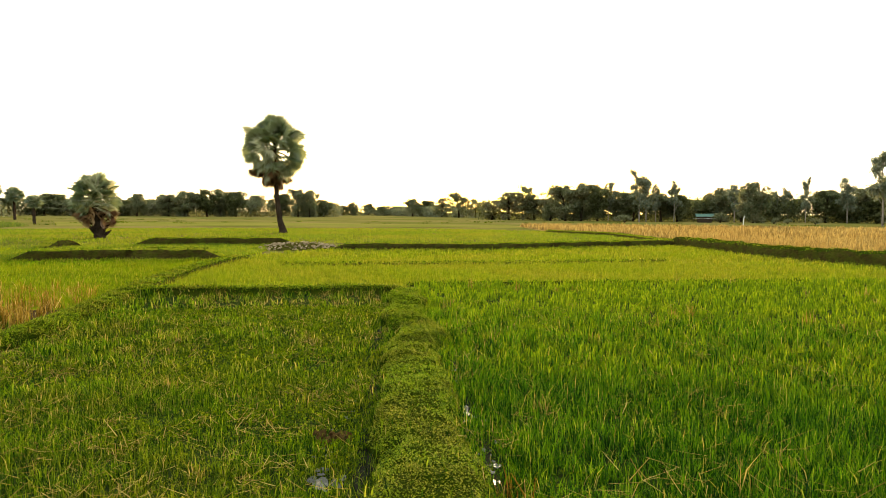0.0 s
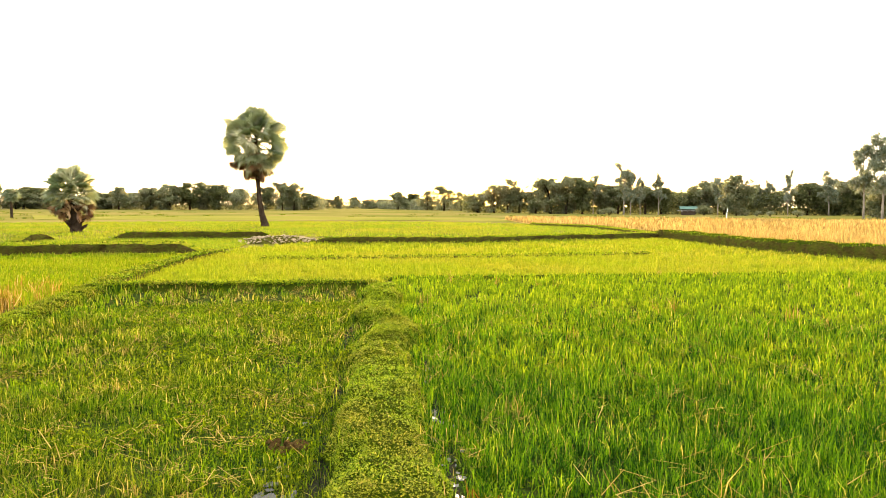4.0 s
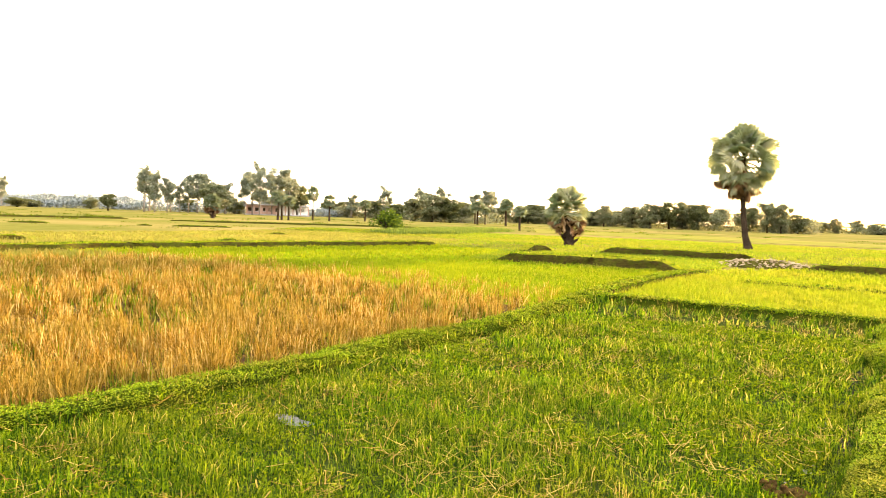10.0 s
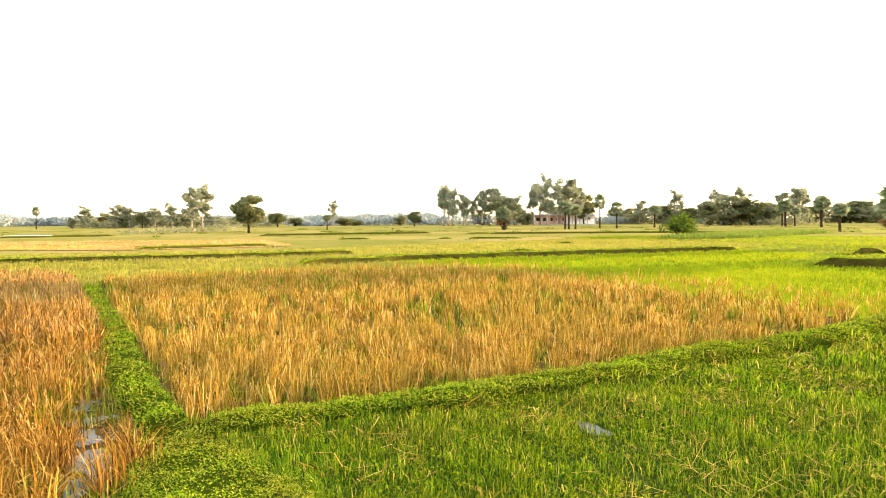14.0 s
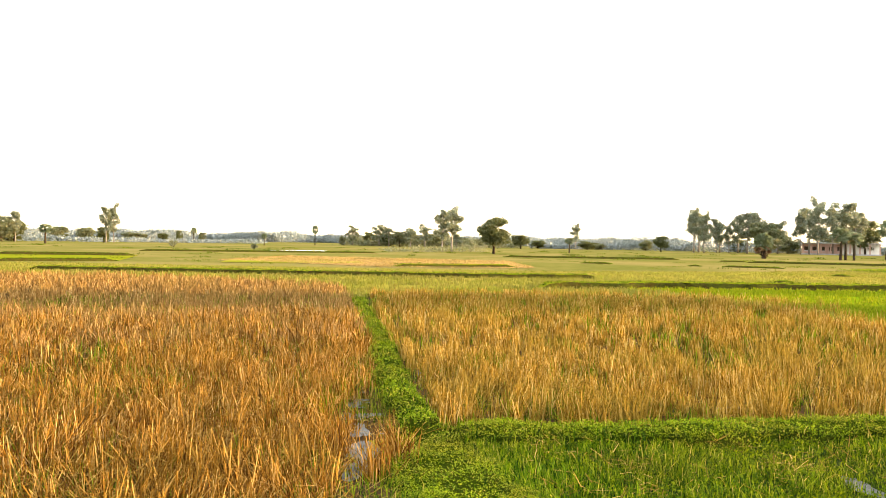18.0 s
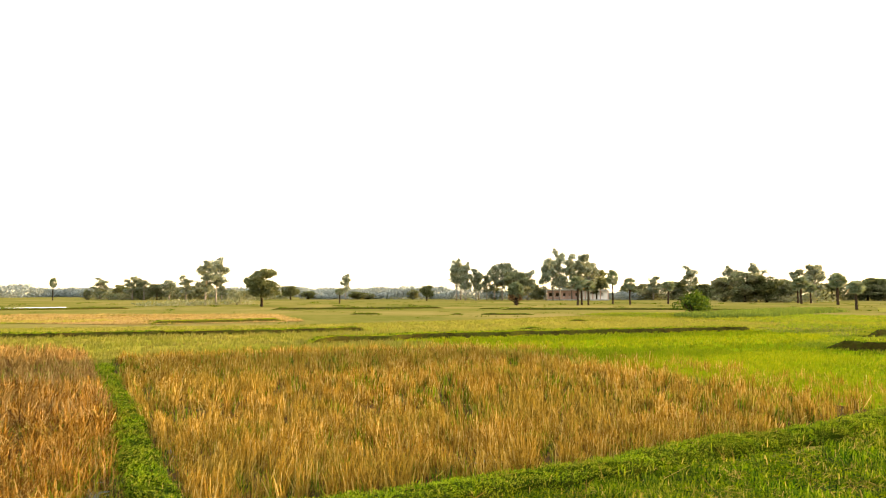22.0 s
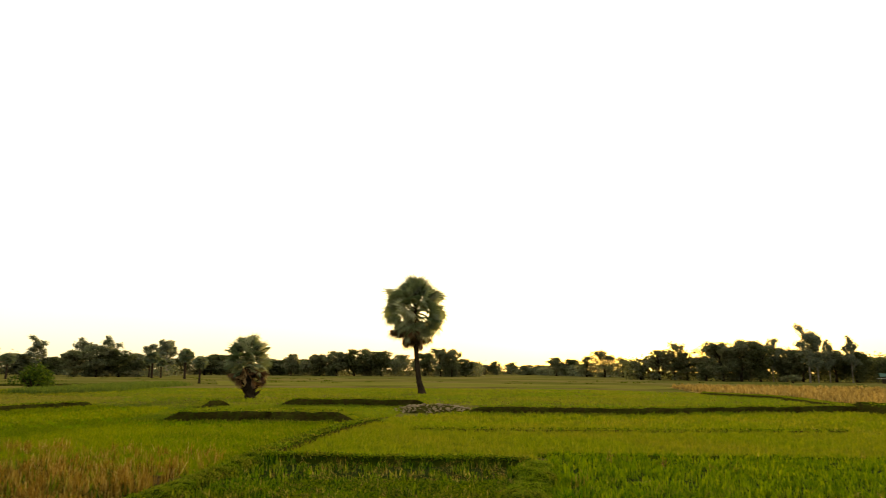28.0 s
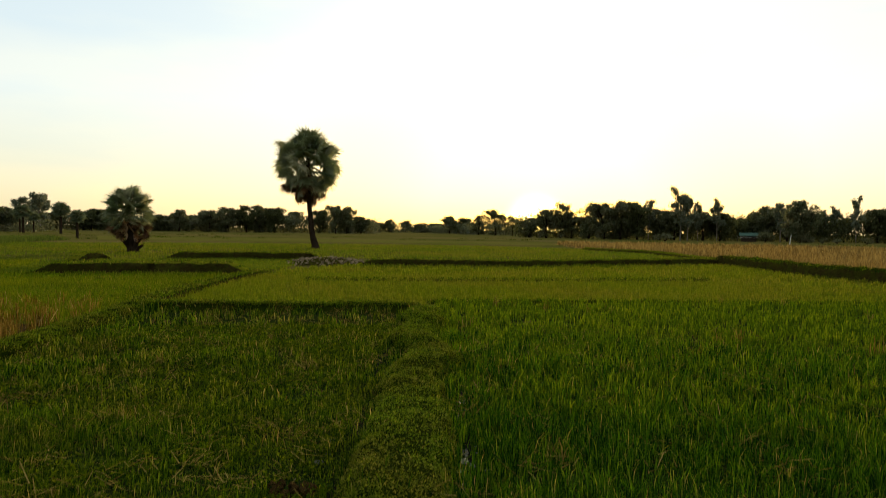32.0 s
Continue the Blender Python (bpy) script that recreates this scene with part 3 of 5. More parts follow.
ring_ground()
R1 = [(0.25, -60), (0.19, 3.91), (0.01, 5.82), (-0.16, 8.68), (-0.65, 14.46), (-0.67, 16.23), (4.68, 16.78), (15.2, 18.2), (16.5, 10), (17, -60)]
L1 = [(-0.35, 0.9), (-0.36, 3.91), (-0.5, 5.56), (-0.67, 8.66), (-1.15, 14.08), (-3.81, 13.84), (-6.2, 13.66), (-5.13, 8.67), (-5.29, 5.83), (-5.21, 3.9), (-5.4, 1.94), (-5.37, 1.3), (-3.98, 1.4), (-2.3, 1.05)]
F2 = [(-0.76, 16.23), (4.68, 16.78), (15.2, 18.2), (13.07, 27.78), (12.94, 36.25), (7.64, 34.75), (1.76, 31.38), (-5.12, 30.89), (-7.37, 26.93), (-7.17, 24.49), (-7, 17.69), (-6.25, 14.08), (-3.8, 14.1), (-1.15, 14.53)]
O1 = [(-5.9, 1.15), (-5.79, 3.89), (-5.95, 6.78), (-5.9, 8.86), (-6.6, 11.63), (-14.25, 11.37), (-19.5, 11.24), (-21.29, 6.69), (-21, 0.95), (-15.72, 1.0), (-8.91, 1.08)]
O2 = [(-5.19, 0.06), (-6.58, 0.1), (-7.3, 0.5), (-8.15, 0.58), (-9.91, 0.64), (-19.23, 0.42), (-24.39, 0.17), (-29.95, -6.97), (-30.41, -14.22), (-32, -60), (-0.2, -60), (-0.2, -8), (-0.45, -0.6), (-2.8, 0), (-4.39, 0.21)]
G1 = [(-6.6, 11.63), (-19.5, 11.24), (-21.29, 6.69), (-21, 0.95), (-24.38, 0.26), (-24.77, 7.41), (-26.1, 13.97), (-24.62, 21.72), (-23.79, 30.61), (-18.92, 29.92), (-15.9, 22.7), (-14.55, 22.72), (-8.18, 23.98), (-7.22, 22.83), (-6.86, 15.95), (-6.55, 13.24)]
M1 = [(-24.39, 0.17), (-29.95, -6.97), (-30.41, -14.22), (-32, -60), (-36.5, -60), (-36.17, -15.18), (-33.53, -0.03), (-32.29, 8.45), (-32.75, 12.98), (-26.38, 13.97), (-25.05, 7.41)]
T1 = [(15.6, 18), (13.61, 27.78), (13.36, 37.73), (14.37, 40.62), (13.73, 52.74), (9.5, 62.4), (9.2, 88.8), (53.37, 86.85), (160, 90), (120, 10)]
Y1 = [(-33.02, 12.97), (-26.38, 13.97), (-24.48, 30.6), (-28.43, 40.16), (-47.44, 40.92), (-42.72, 26.16), (-40.42, 12.85), (-44.87, -13.98), (-50, -60), (-37, -60), (-36.56, -15.18), (-33.81, -0.02)]
B1 = [(-45.34, 2.82), (-45.99, 13.65), (-63.68, 15.92), (-73.35, -5.65), (-56.35, -9.73)]
P1 = [(-42.22, 73.96), (-13.9, 77.95), (9.78, 78.28), (8.87, 95.02), (-23.71, 103.89), (-57.11, 99.31)]
N1 = [(-18.92, 29.92), (-15.9, 22.7), (-14.55, 22.72), (-8.18, 23.98), (-8.16, 24.64), (-7.52, 27.73), (-8.65, 35.44), (-15.59, 34.63)]
sheet("paddy_right", R1, 0.0, field_green, "wet ground under dense green rice, coloured dark for shade")
sheet("paddy_left", L1, 0.004, field_green, "wet ground under short trodden rice, coloured dark for shade")
sheet("paddy_ahead", F2, 0.002, field_pale, "yellow-green rice field behind the cross bank")
O1S = [(-5.7, 1.0), (-5.6, 3.89), (-5.7, 6.78), (-5.7, 8.86)] + O1[4:9] + [(-15.7, 0.85), (-8.9, 0.9)]
sheet("stubble_field", O1S, 0.006, field_straw, "muddy ground under dry orange stubble")
O2S = [(-5.6, 0.9), (-10, 0.75), (-19.5, 0.5)] + O2[6:13] + [(-0.1, 0.0), (-2.4, 0.6), (-4.1, 0.95)]
sheet("stubble_field_west", O2S, 0.008, field_straw, "muddy ground under dry orange stubble")
G2 = [(-6.6, 11.6), (-19.5, 11.24), (-21.29, 6.69), (-21, 0.95), (-19.3, 0.8), (-19.6, 0.45), (-24.38, 0.26), (-24.77, 7.41), (-25.2, 10.4), (-22.5, 12.4), (-14, 12.5)]
sheet("faded_paddy", G2, 0.0065, field_yellow, "yellowed edge of the young rice field")
sheet("bright_paddy", G1, 0.003, field_bright, "bright green young rice field")
sheet("mixed_strip", M1, 0.005, field_yellow, "narrow yellow-green strip between banks")
sheet("dry_field", T1, 0.007, field_tan, "wide field of pale ripe rice")
sheet("yellow_field", Y1, 0.009, field_yellow, "yellowish cut field")
sheet("brown_field", B1, 0.012, field_brown, "brown ploughed field far off")
sheet("pale_field", P1, 0.011, field_dun, "pale dry field before the woods")
sheet("terrace_field", N1, 0.010, field_pale, "small yellow-green terrace between banks")

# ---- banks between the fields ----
# Path bank sides take the near-black turf, for the shadow line along the ditch.
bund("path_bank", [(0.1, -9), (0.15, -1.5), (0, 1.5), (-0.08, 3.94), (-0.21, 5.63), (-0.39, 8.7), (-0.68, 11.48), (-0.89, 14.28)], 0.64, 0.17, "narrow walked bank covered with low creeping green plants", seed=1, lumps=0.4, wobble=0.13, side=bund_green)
bund("cross_bank", [(-0.72, 14.46), (-2.19, 14.29), (-3.8, 13.97), (-6.85, 13.8)], 0.5, 0.15, "low earth bank with a grassy top", seed=2, lumps=0.16, rough=0.14, side=bund_green)
bund("west_bank", [(-6.39, 13.79), (-5.66, 8.86), (-5.66, 6.6), (-5.49, 5.06), (-5.45, 3.69), (-5.54, 2.43), (-5.72, 1.05)], 0.5, 0.12, "green bank between rice and stubble", seed=3, lumps=0.4, wobble=0.13, side=bund_green)
bund("side_bank", [(-5.57, 0.91), (-9.41, 0.82), (-15.54, 0.79), (-19.59, 0.6)], 0.38, 0.1, "bright green bank between two stubble fields", seed=4, lumps=0.4, wobble=0.13, side=bund_green)
bund("foot_bank", [(-5.67, 1.05), (-4.08, 1.1), (-2.4, 0.8), (-0.2, 0.1)], 0.9, 0.06, "low green bank joining the walked bank", seed=5, lumps=0.4, wobble=0.13, side=bund_green)
bund("corner_bank", [(-6.44, 13.88), (-7, 17.69), (-7.31, 21.31), (-7.26, 24.49)], 0.5, 0.14, "low worn field edge", seed=6, cut=True)
bund("cross_bank_east", [(-0.9, 16.15), (1.6, 16.45), (4.7, 16.85), (9.5, 17.5)], 0.4, 0.05, "faint low bank where the two rice fields meet", seed=22, lumps=0.3, rough=0.2, side=bund_green)
bund("terrace_bank", [(-14.71, 23.05), (-12.98, 23.58), (-11.42, 24.44), (-8.07, 24.82)], 0.8, 0.36, "dark eroded earth bank with grass on top", seed=7, lumps=0.1, rough=0.14, top=field_pale, wobble=0.25, cut=True)
bund("upper_bank", [(-18.26, 30.72), (-17.76, 32.74)], 0.8, 0.35, "short dark earth bank", seed=8, lumps=0.12, rough=0.14, top=field_pale, wobble=0.2, cut=True)
bund("upper_bank_east", [(-15.59, 34.63), (-12.1, 35.44), (-8.1, 36.18)], 0.7, 0.35, "dark earth bank below the palm", seed=9, lumps=0.14, rough=0.16, top=field_pale, wobble=0.2, cut=True)
bund("long_bank", [(-5.12, 31.12), (-1.77, 31.5), (1.76, 31.69), (5.23, 33.61), (7.79, 35.2), (13.01, 37.95)], 0.7, 0.3, "long dark earth bank across the rice", seed=10, lumps=0.14, rough=0.16, top=field_pale, wobble=0.2, cut=True)
bund("east_bank", [(13.01, 37.95), (13.08, 33.85), (13.31, 28.26), (14.82, 22.88), (17, 18), (17.4, 6)], 0.9, 0.45, "dark bank bordering the pale dry field", seed=11, lumps=0.22, rough=0.16, top=bund_green, wobble=0.22, cut=True)
bund("east_bank_far", [(13.32, 38.46), (13.05, 53.37), (9.02, 61.24)], 0.6, 0.25, "low bank along the dry field", seed=12, lumps=0.1, rough=0.07, top=field_pale, step=0.8)
bund("thin_bank", [(-5.34, 21.67), (-1.57, 22.1), (3.01, 23.11), (8.17, 24.52)], 0.34, 0.09, "faint ridge in the rice", seed=13, lumps=0.1, rough=0.07, top=field_pale)
bund("west_far_bank", [(-24.68, 7.41), (-25.87, 12.87), (-25.17, 20.05), (-23.88, 30.61)], 0.6, 0.26, "long dark bank beyond the bright rice", seed=14, lumps=0.14, rough=0.16, top=field_pale, wobble=0.2, cut=True)
bund("far_strip_bank", [(-36.56, -15.18), (-34.57, -5.53), (-32.49, 8.27), (-32.84, 12.97)], 0.6, 0.22, "long low bank", seed=15, lumps=0.14, rough=0.16, top=field_pale, wobble=0.2, cut=True)
bund("brown_field_bank", [(-46.55, 3.75), (-47.46, 12.41)], 0.6, 0.2, "low bank by the brown field", seed=16, lumps=0.1, rough=0.07, top=field_pale, step=0.6)

# ---- rice, stubble and grass ----
grass("rice_right", "dense green upright rice leaves", R1, [(2.4, 7, 3600, 0.145, 0.0064, 0.85), (7, 11, 800, 0.145, 0.0105, 0.75)], rice_leaf, 1, 0.035, 12, patchy=0.35)
grass("rice_right_far", "same rice farther off, coloured lighter for backlight", R1, [(6.5, 12, 650, 0.14, 0.0105, 0.7), (12, 24, 430, 0.135, 0.018, 0.6)], backlit_rice, 25, 0.05, 9)
grass("rice_left", "short trodden green and yellow rice", L1, [(1.6, 7, 5200, 0.1, 0.006, 1.0), (7, 12, 1900, 0.105, 0.0125, 1.0), (12, 18, 340, 0.14, 0.02, 0.8)], short_rice, 2, 0.045, 16, patchy=0.6)
grass("rice_ahead", "yellow-green thin rice", F2, [(12, 24, 400, 0.125, 0.013, 0.6), (24, 48, 120, 0.13, 0.027, 0.6)], pale_rice, 3, 0.05, 6)
grass("stubble", "dry orange rice stubble standing in bunches", O1, [(4, 10, 1600, 0.265, 0.0064, 0.42), (10, 24, 650, 0.255, 0.01, 0.4)], olive_straw, 4, 0.042, 34, make=stem_arrays, patchy=0.35)
grass("stubble_west", "dry orange rice stubble standing in bunches", O2, [(2.6, 9, 1750, 0.275, 0.0064, 0.75), (9, 15, 680, 0.28, 0.0095, 0.65)], straw, 5, 0.042, 38, make=stem_arrays, patchy=0.35)
grass("stubble_west_far", "tan rice stubble farther off", O2, [(11, 18, 420, 0.27, 0.0095, 0.6), (18, 36, 200, 0.27, 0.018, 0.5)], far_straw, 24, 0.06, 14, make=stem_arrays)
grass("stubble_leaves", "dry straw leaves hanging among the stubble", O2, [(2.6, 9, 300, 0.27, 0.006, 0.9)], straw, 18, 0.06, 8)
FRINGE = [(-6.3, 10.6), (-19.5, 10.4), (-23, 11.5), (-20, 14.2), (-12, 14.6), (-7.2, 14.6), (-6.75, 13.4)]
grass("stubble_fringe", "thin straw bunches mixed into the green rice", FRINGE, [(10, 26, 120, 0.22, 0.008, 0.5)], olive_straw, 17, 0.05, 12, make=stem_arrays, patchy=0.6)
grass("stubble_weeds", "green weeds between the stubble bunches", O1, [(4, 10, 400, 0.18, 0.008, 0.6), (10, 24, 150, 0.22, 0.014, 0.6)], short_rice, 14, 0.06, 7, patchy=0.8)
grass("stubble_weeds_west", "green weeds between the stubble bunches", O2, [(2.6, 9, 640, 0.18, 0.0075, 0.6), (9, 20, 110, 0.2, 0.012, 0.6)], short_rice, 15, 0.06, 7, patchy=0.8)
G1N = [(-6.6, 12.0), (-14, 12.6), (-22.5, 12.6), (-25.4, 10.4)] + G1[6:]
grass("bright_rice", "bright green young rice", G1N, [(10, 24, 460, 0.1, 0.012, 0.55), (24, 40, 140, 0.11, 0.026, 0.5)], bright_rice, 6, 0.06, 8)
grass("faded_rice", "thin yellowed rice beside the stubble", G2, [(10, 30, 150, 0.15, 0.02, 0.5)], tan_grass, 23, 0.08, 6)
grass("strip_rice", "thin yellowed rice", M1, [(24, 40, 80, 0.14, 0.03, 0.5)], tan_grass, 7, 0.06, 6)
grass("dry_rice", "pale ripe rice in a wide field", T1, [(18, 45, 60, 0.45, 0.035, 0.4), (45, 90, 14, 0.45, 0.08, 0.4)], dun_straw, 8, 0.1, 8)
grass("yellow_stubble", "yellowish cut stubble", Y1, [(24, 60, 50, 0.1, 0.035, 0.5)], tan_grass, 9, 0.1, 4)
MEADOW = [(-49.59, 39.7), (-28.43, 40.16), (-18.07, 36.15), (-7.72, 37.77), (1.74, 33.22), (12.76, 39.18), (12.77, 52.73), (9.07, 63.55), (-0.01, 70.91), (-28.05, 77.21), (-57.8, 65.09)]
grass("meadow_grass", "green grass around the palms", MEADOW, [(32, 70, 48, 0.12, 0.045, 0.45)], far_grass, 10, 0.15, 6)


grass("terrace_grass", "short grass on the raised terrace", N1, [(20, 40, 130, 0.1, 0.022, 0.7)], far_grass, 26, 0.1, 6)


SLOPE = [(-29, 40.5), (-25, 31), (-18.6, 29.5), (-15.5, 34.8), (-8, 36), (-7.5, 38), (-18, 37)]
grass("slope_grass", "short grass below the palms", SLOPE, [(28, 52, 70, 0.1, 0.03, 0.7)], far_grass, 27, 0.12, 6)
grass("brown_stubble", "thin dry stubble on the brown field", B1, [(40, 80, 22, 0.09, 0.06, 0.6)], dun_straw, 28, 0.2, 6)


def lying_arrays(x, y, z, length, width, seed):
    """Straws lying nearly flat, a little bent."""
    g, n = np.random.default_rng(seed), len(x)
    h, a, w = length * g.uniform(0.4, 1.4, n), g.uniform(0, 2 * np.pi, n), width * g.uniform(0.7, 1.3, n)
    d, side = np.stack([np.cos(a), np.sin(a), np.zeros(n)], 1), np.stack([-np.sin(a), np.cos(a), np.zeros(n)], 1)
    p = np.stack([x, y, z * g.uniform(0.5, 1.3, n)], 1)
    tilt = g.uniform(-0.25, 0.5, n)
    q = p + d * h[:, None] + np.stack([0 * x, 0 * x, h * tilt], 1)
    q[:, 2] = np.maximum(q[:, 2], 0.02)
    s = side * (w / 2)[:, None]
    v = np.stack([p - s, p + s, q + s * 0.6, q - s * 0.6], 1)
    return v.reshape(-1, 3), np.arange(4 * n), np.full(n, 4)


def straw_wisps(name, label, poly, r0, r1, per, length, seed, z=0.12, bunch=5, material=None, spread=0.12, width=0.006):
    """Fallen straws lying across the rice in loose bunches."""
    x, y = scatter(poly, r0, r1, per / bunch, seed)
    g = np.random.default_rng(seed)
    x, y = np.repeat(x, bunch), np.repeat(y, bunch)
    x, y = x + g.normal(0, spread, len(x)), y + g.normal(0, spread, len(x))
    v, l, s = lying_arrays(x, y, z * g.uniform(0.3, 1.3, len(x)), length, width, seed)
    return tagged(big_mesh(name, v, l, s, material or pale_straw), label, "straw", "", "stuff")


PLAIN = [(-150, -80), (-40, -60), (-37, 14), (-30, 42), (-58, 68), (-20, 100), (60, 100), (60, 130), (-110, 150), (-170, 60)]
grass("plain_weeds", "scattered low dark weeds across the plain", PLAIN, [(38, 80, 0.6, 0.13, 0.05, 0.6), (80, 160, 0.25, 0.2, 0.1, 0.6)], weed_leaf, 19, 0.5, 24)
straw_wisps("tangled_straw", "bent broken straws tangled across the stubble", O2, 2.6, 11, 460, 0.15, 75, 0.2, 4, straw, 0.08, 0.005)
straw_wisps("pale_straw", "pale broken straws lying over the stubble bunches", O2, 2.6, 10, 55, 0.13, 78, 0.2, 3, None, 0.09, 0.006)
straw_wisps("tangled_straw_north", "bent broken straws tangled across the stubble", O1, 4, 12, 90, 0.18, 76, 0.19, 4, olive_straw, 0.08, 0.005)
straw_wisps("fallen_straw", "fallen pale straws lying in the short rice", L1, 1.8, 14, 95, 0.12, 71, 0.1, 15, None, 0.07, 0.0065)
straw_wisps("single_straws", "single pale straws lying across the short rice", L1, 1.8, 12, 5, 0.2, 77, 0.12, 1, None, 0.05, 0.0075)
straw_wisps("fallen_straw_right", "a few pale straws among the rice", R1, 2.4, 12, 30, 0.17, 72, 0.15, 9, None, 0.06, 0.006)
grass("ripe_tufts", "scattered yellowed rice plants", L1, [(2.2, 14, 7, 0.16, 0.007, 1.1)], pale_straw, 21, 0.05, 22)
grass("ripe_tufts_right", "scattered yellowed rice plants", R1, [(2.4, 18, 5, 0.24, 0.008, 0.9)], pale_straw, 22, 0.05, 22)


def bund_plants():
    """Low creeping leaves on the banks near the path."""
    vs, ls, ss, start = [], [], [], 0
    for k, ((pts, width, height, verts), per, size) in enumerate(zip(BUNDS[:6], (12000, 1800, 10000, 5000, 13000, 900), (0.013, 0.034, 0.0155, 0.02, 0.0125, 0.04))):
        g = np.random.default_rng(200 + k)
        m, co = 9, np.array(verts).reshape(-1, 9, 3)
        length = sum((b - a).length for a, b in zip(pts, pts[1:]))
        n = int(length * width * 1.3 * per)
        i, u, j, w = g.integers(0, len(co) - 1, n), g.uniform(0, 1, n), g.integers(2, 6, n) if k in (1, 5) else g.integers(0, 7 if k == 0 else 8, n), g.uniform(0, 1, n)
        p = (co[i, j] * (1 - u[:, None]) + co[i + 1, j] * u[:, None]) * (1 - w[:, None]) + (co[i, j + 1] * (1 - u[:, None]) + co[i + 1, j + 1] * u[:, None]) * w[:, None]
        lump = np.array([noise.noise(Vector((v[0] * 4.5, v[1] * 4.5, k))) + 0.6 * noise.noise(Vector((v[0] * 13, v[1] * 13, k))) for v in p])
        keep = (lump > g.uniform(-1.3, -0.2, n)) & ((p[:, 1] > -1.2) | (g.uniform(0, 1, n) < 0.15))
        p, lump, n = p[keep], lump[keep], int(keep.sum())
        p[:, 2] += g.uniform(0.0, 0.03, n) + 0.035 * np.clip(lump + 0.3, 0, 1)
        a, tilt, s = g.uniform(0, 2 * np.pi, n), g.uniform(-0.5, 0.9, n), size * g.uniform(0.6, 1.5, n)
        d = np.stack([np.cos(a), np.sin(a), tilt], 1) * s[:, None]
        q = np.stack([-np.sin(a), np.cos(a), g.uniform(-0.3, 0.3, n)], 1) * (0.32 * s)[:, None]
        v = np.stack([p, p + 0.5 * d + q, p + d, p + 0.5 * d - q], 1).reshape(-1, 3)
        vs.append(v), ls.append(np.arange(4 * n) + start), ss.append(np.full(n, 4))
        start += 4 * n
    return tagged(big_mesh("creeping_plants", np.concatenate(vs), np.concatenate(ls), np.concatenate(ss), creeper), "low creeping green plants covering the field banks", "plants", "", "stuff")


bund_plants()


def weed_mat(poly, r0, r1, per, seed, low):
    """Small round weed leaves matted between the rice, thicker in patches."""
    x, y = scatter(poly, r0, r1, per, seed)
    lump = 1.6 * rough_field(x, y, 1.4, seed) - 0.8
    g = np.random.default_rng(seed + 1)
    keep = lump > g.uniform(low, low + 0.8, len(x))
    x, y, lump = x[keep], y[keep], lump[keep]
    n = len(x)
    p = np.stack([x, y, 0.015 + g.uniform(0, 0.05, n) + 0.03 * lump.clip(0, 1)], 1)
    v, l, s = leaf_cards(p, np.full(n, 0.01) * (1 + 0.08 * np.hypot(x, y)), seed + 2)
    return tagged(big_mesh("weed_mat", v, l, s, mat_leaf), "matted small weed leaves between the rice", "weeds", "", "stuff")


def bank_tufts():
    """Grass tufts along the tops of the farther banks."""
    vs, ls, ss, start = [], [], [], 0
    for k, (pts, width, height, verts) in enumerate(BUNDS):
        g = np.random.default_rng(400 + k)
        co = np.array(verts).reshape(-1, 9, 3)
        near = min(p.length for p in pts)
        n = int(len(co) * (60 if near < 20 else 80))
        i, j = g.integers(0, len(co), n), g.choice([0, 1, 2, 2, 3, 4, 5, 6, 6, 7, 8] if near < 14 else [2, 3, 3, 4, 5, 5, 6, 8], n)
        p = co[i, j] + g.normal(0, 0.06, (n, 3)) * (1, 1, 0)
        v, l, s = blade_arrays(p[:, 0], p[:, 1], p[:, 2] - 0.02, 0.1 if near < 14 else 0.075, 0.01 if near < 14 else 0.02, 0.8, 500 + k)
        vs.append(v), ls.append(l + start), ss.append(s)
        start += len(v)
    return tagged(big_mesh("bank_grass", np.concatenate(vs), np.concatenate(ls), np.concatenate(ss), short_rice), "short grass growing on the field banks", "grass", "", "stuff")




def puddle(x, y, rx, ry, seed, z=0.02):
    """A shallow pool with a ragged shore."""
    v = []
    for k in range(56):
        a = 2 * math.pi * k / 56
        u, w = math.cos(a), math.sin(a)
        r = 1 + 0.45 * noise.noise(Vector((u * 1.3 + seed * 5.3, w * 1.3, seed * 1.7))) + 0.16 * noise.noise(Vector((u * 6, w * 6, seed * 3.1)))
        v.append((x + rx * max(0.15, r) * u, y + ry * max(0.15, r) * w, z))
    return tagged(obj("puddle", v, [tuple(range(56))], [pool_mud]), "shallow muddy puddle between rice plants", "puddle", "puddles in the fields", "structure")


for k, (x, y, rx, ry) in enumerate([(-4.2, 3.9, 0.2, 0.1), (-5.35, 0.4, 0.3, 0.14), (-6.0, 0.36, 0.24, 0.1), (-6.5, 0.28, 0.14, 0.06), (-7.1, 0.34, 0.24, 0.08), (-0.8, 4.2, 0.04, 0.1), (-4.9, 0.3, 0.2, 0.1), (-5.15, 0.66, 0.1, 0.05), (-8.6, 1.2, 0.3, 0.03), (-6.5, 4.3, 0.05, 0.2)]):
    puddle(x, y, rx, ry, k + 1)


def ragged_pools(line, width, count, seed, near=0.012, far=0.045):
    """Many small pools in the trodden mud along a line."""
    g, pts = np.random.default_rng(seed), resample(line, 0.1)
    for k in range(count):
        p = pts[int(g.uniform(0, len(pts) - 1))]
        r = near + (far - near) * g.uniform() ** 2
        puddle(p.x + g.normal(0, width), p.y + g.normal(0, 0.15), r * g.uniform(0.6, 1.2), r * g.uniform(0.8, 2.2), 30 + seed + k, 0.017 + 0.0004 * k)


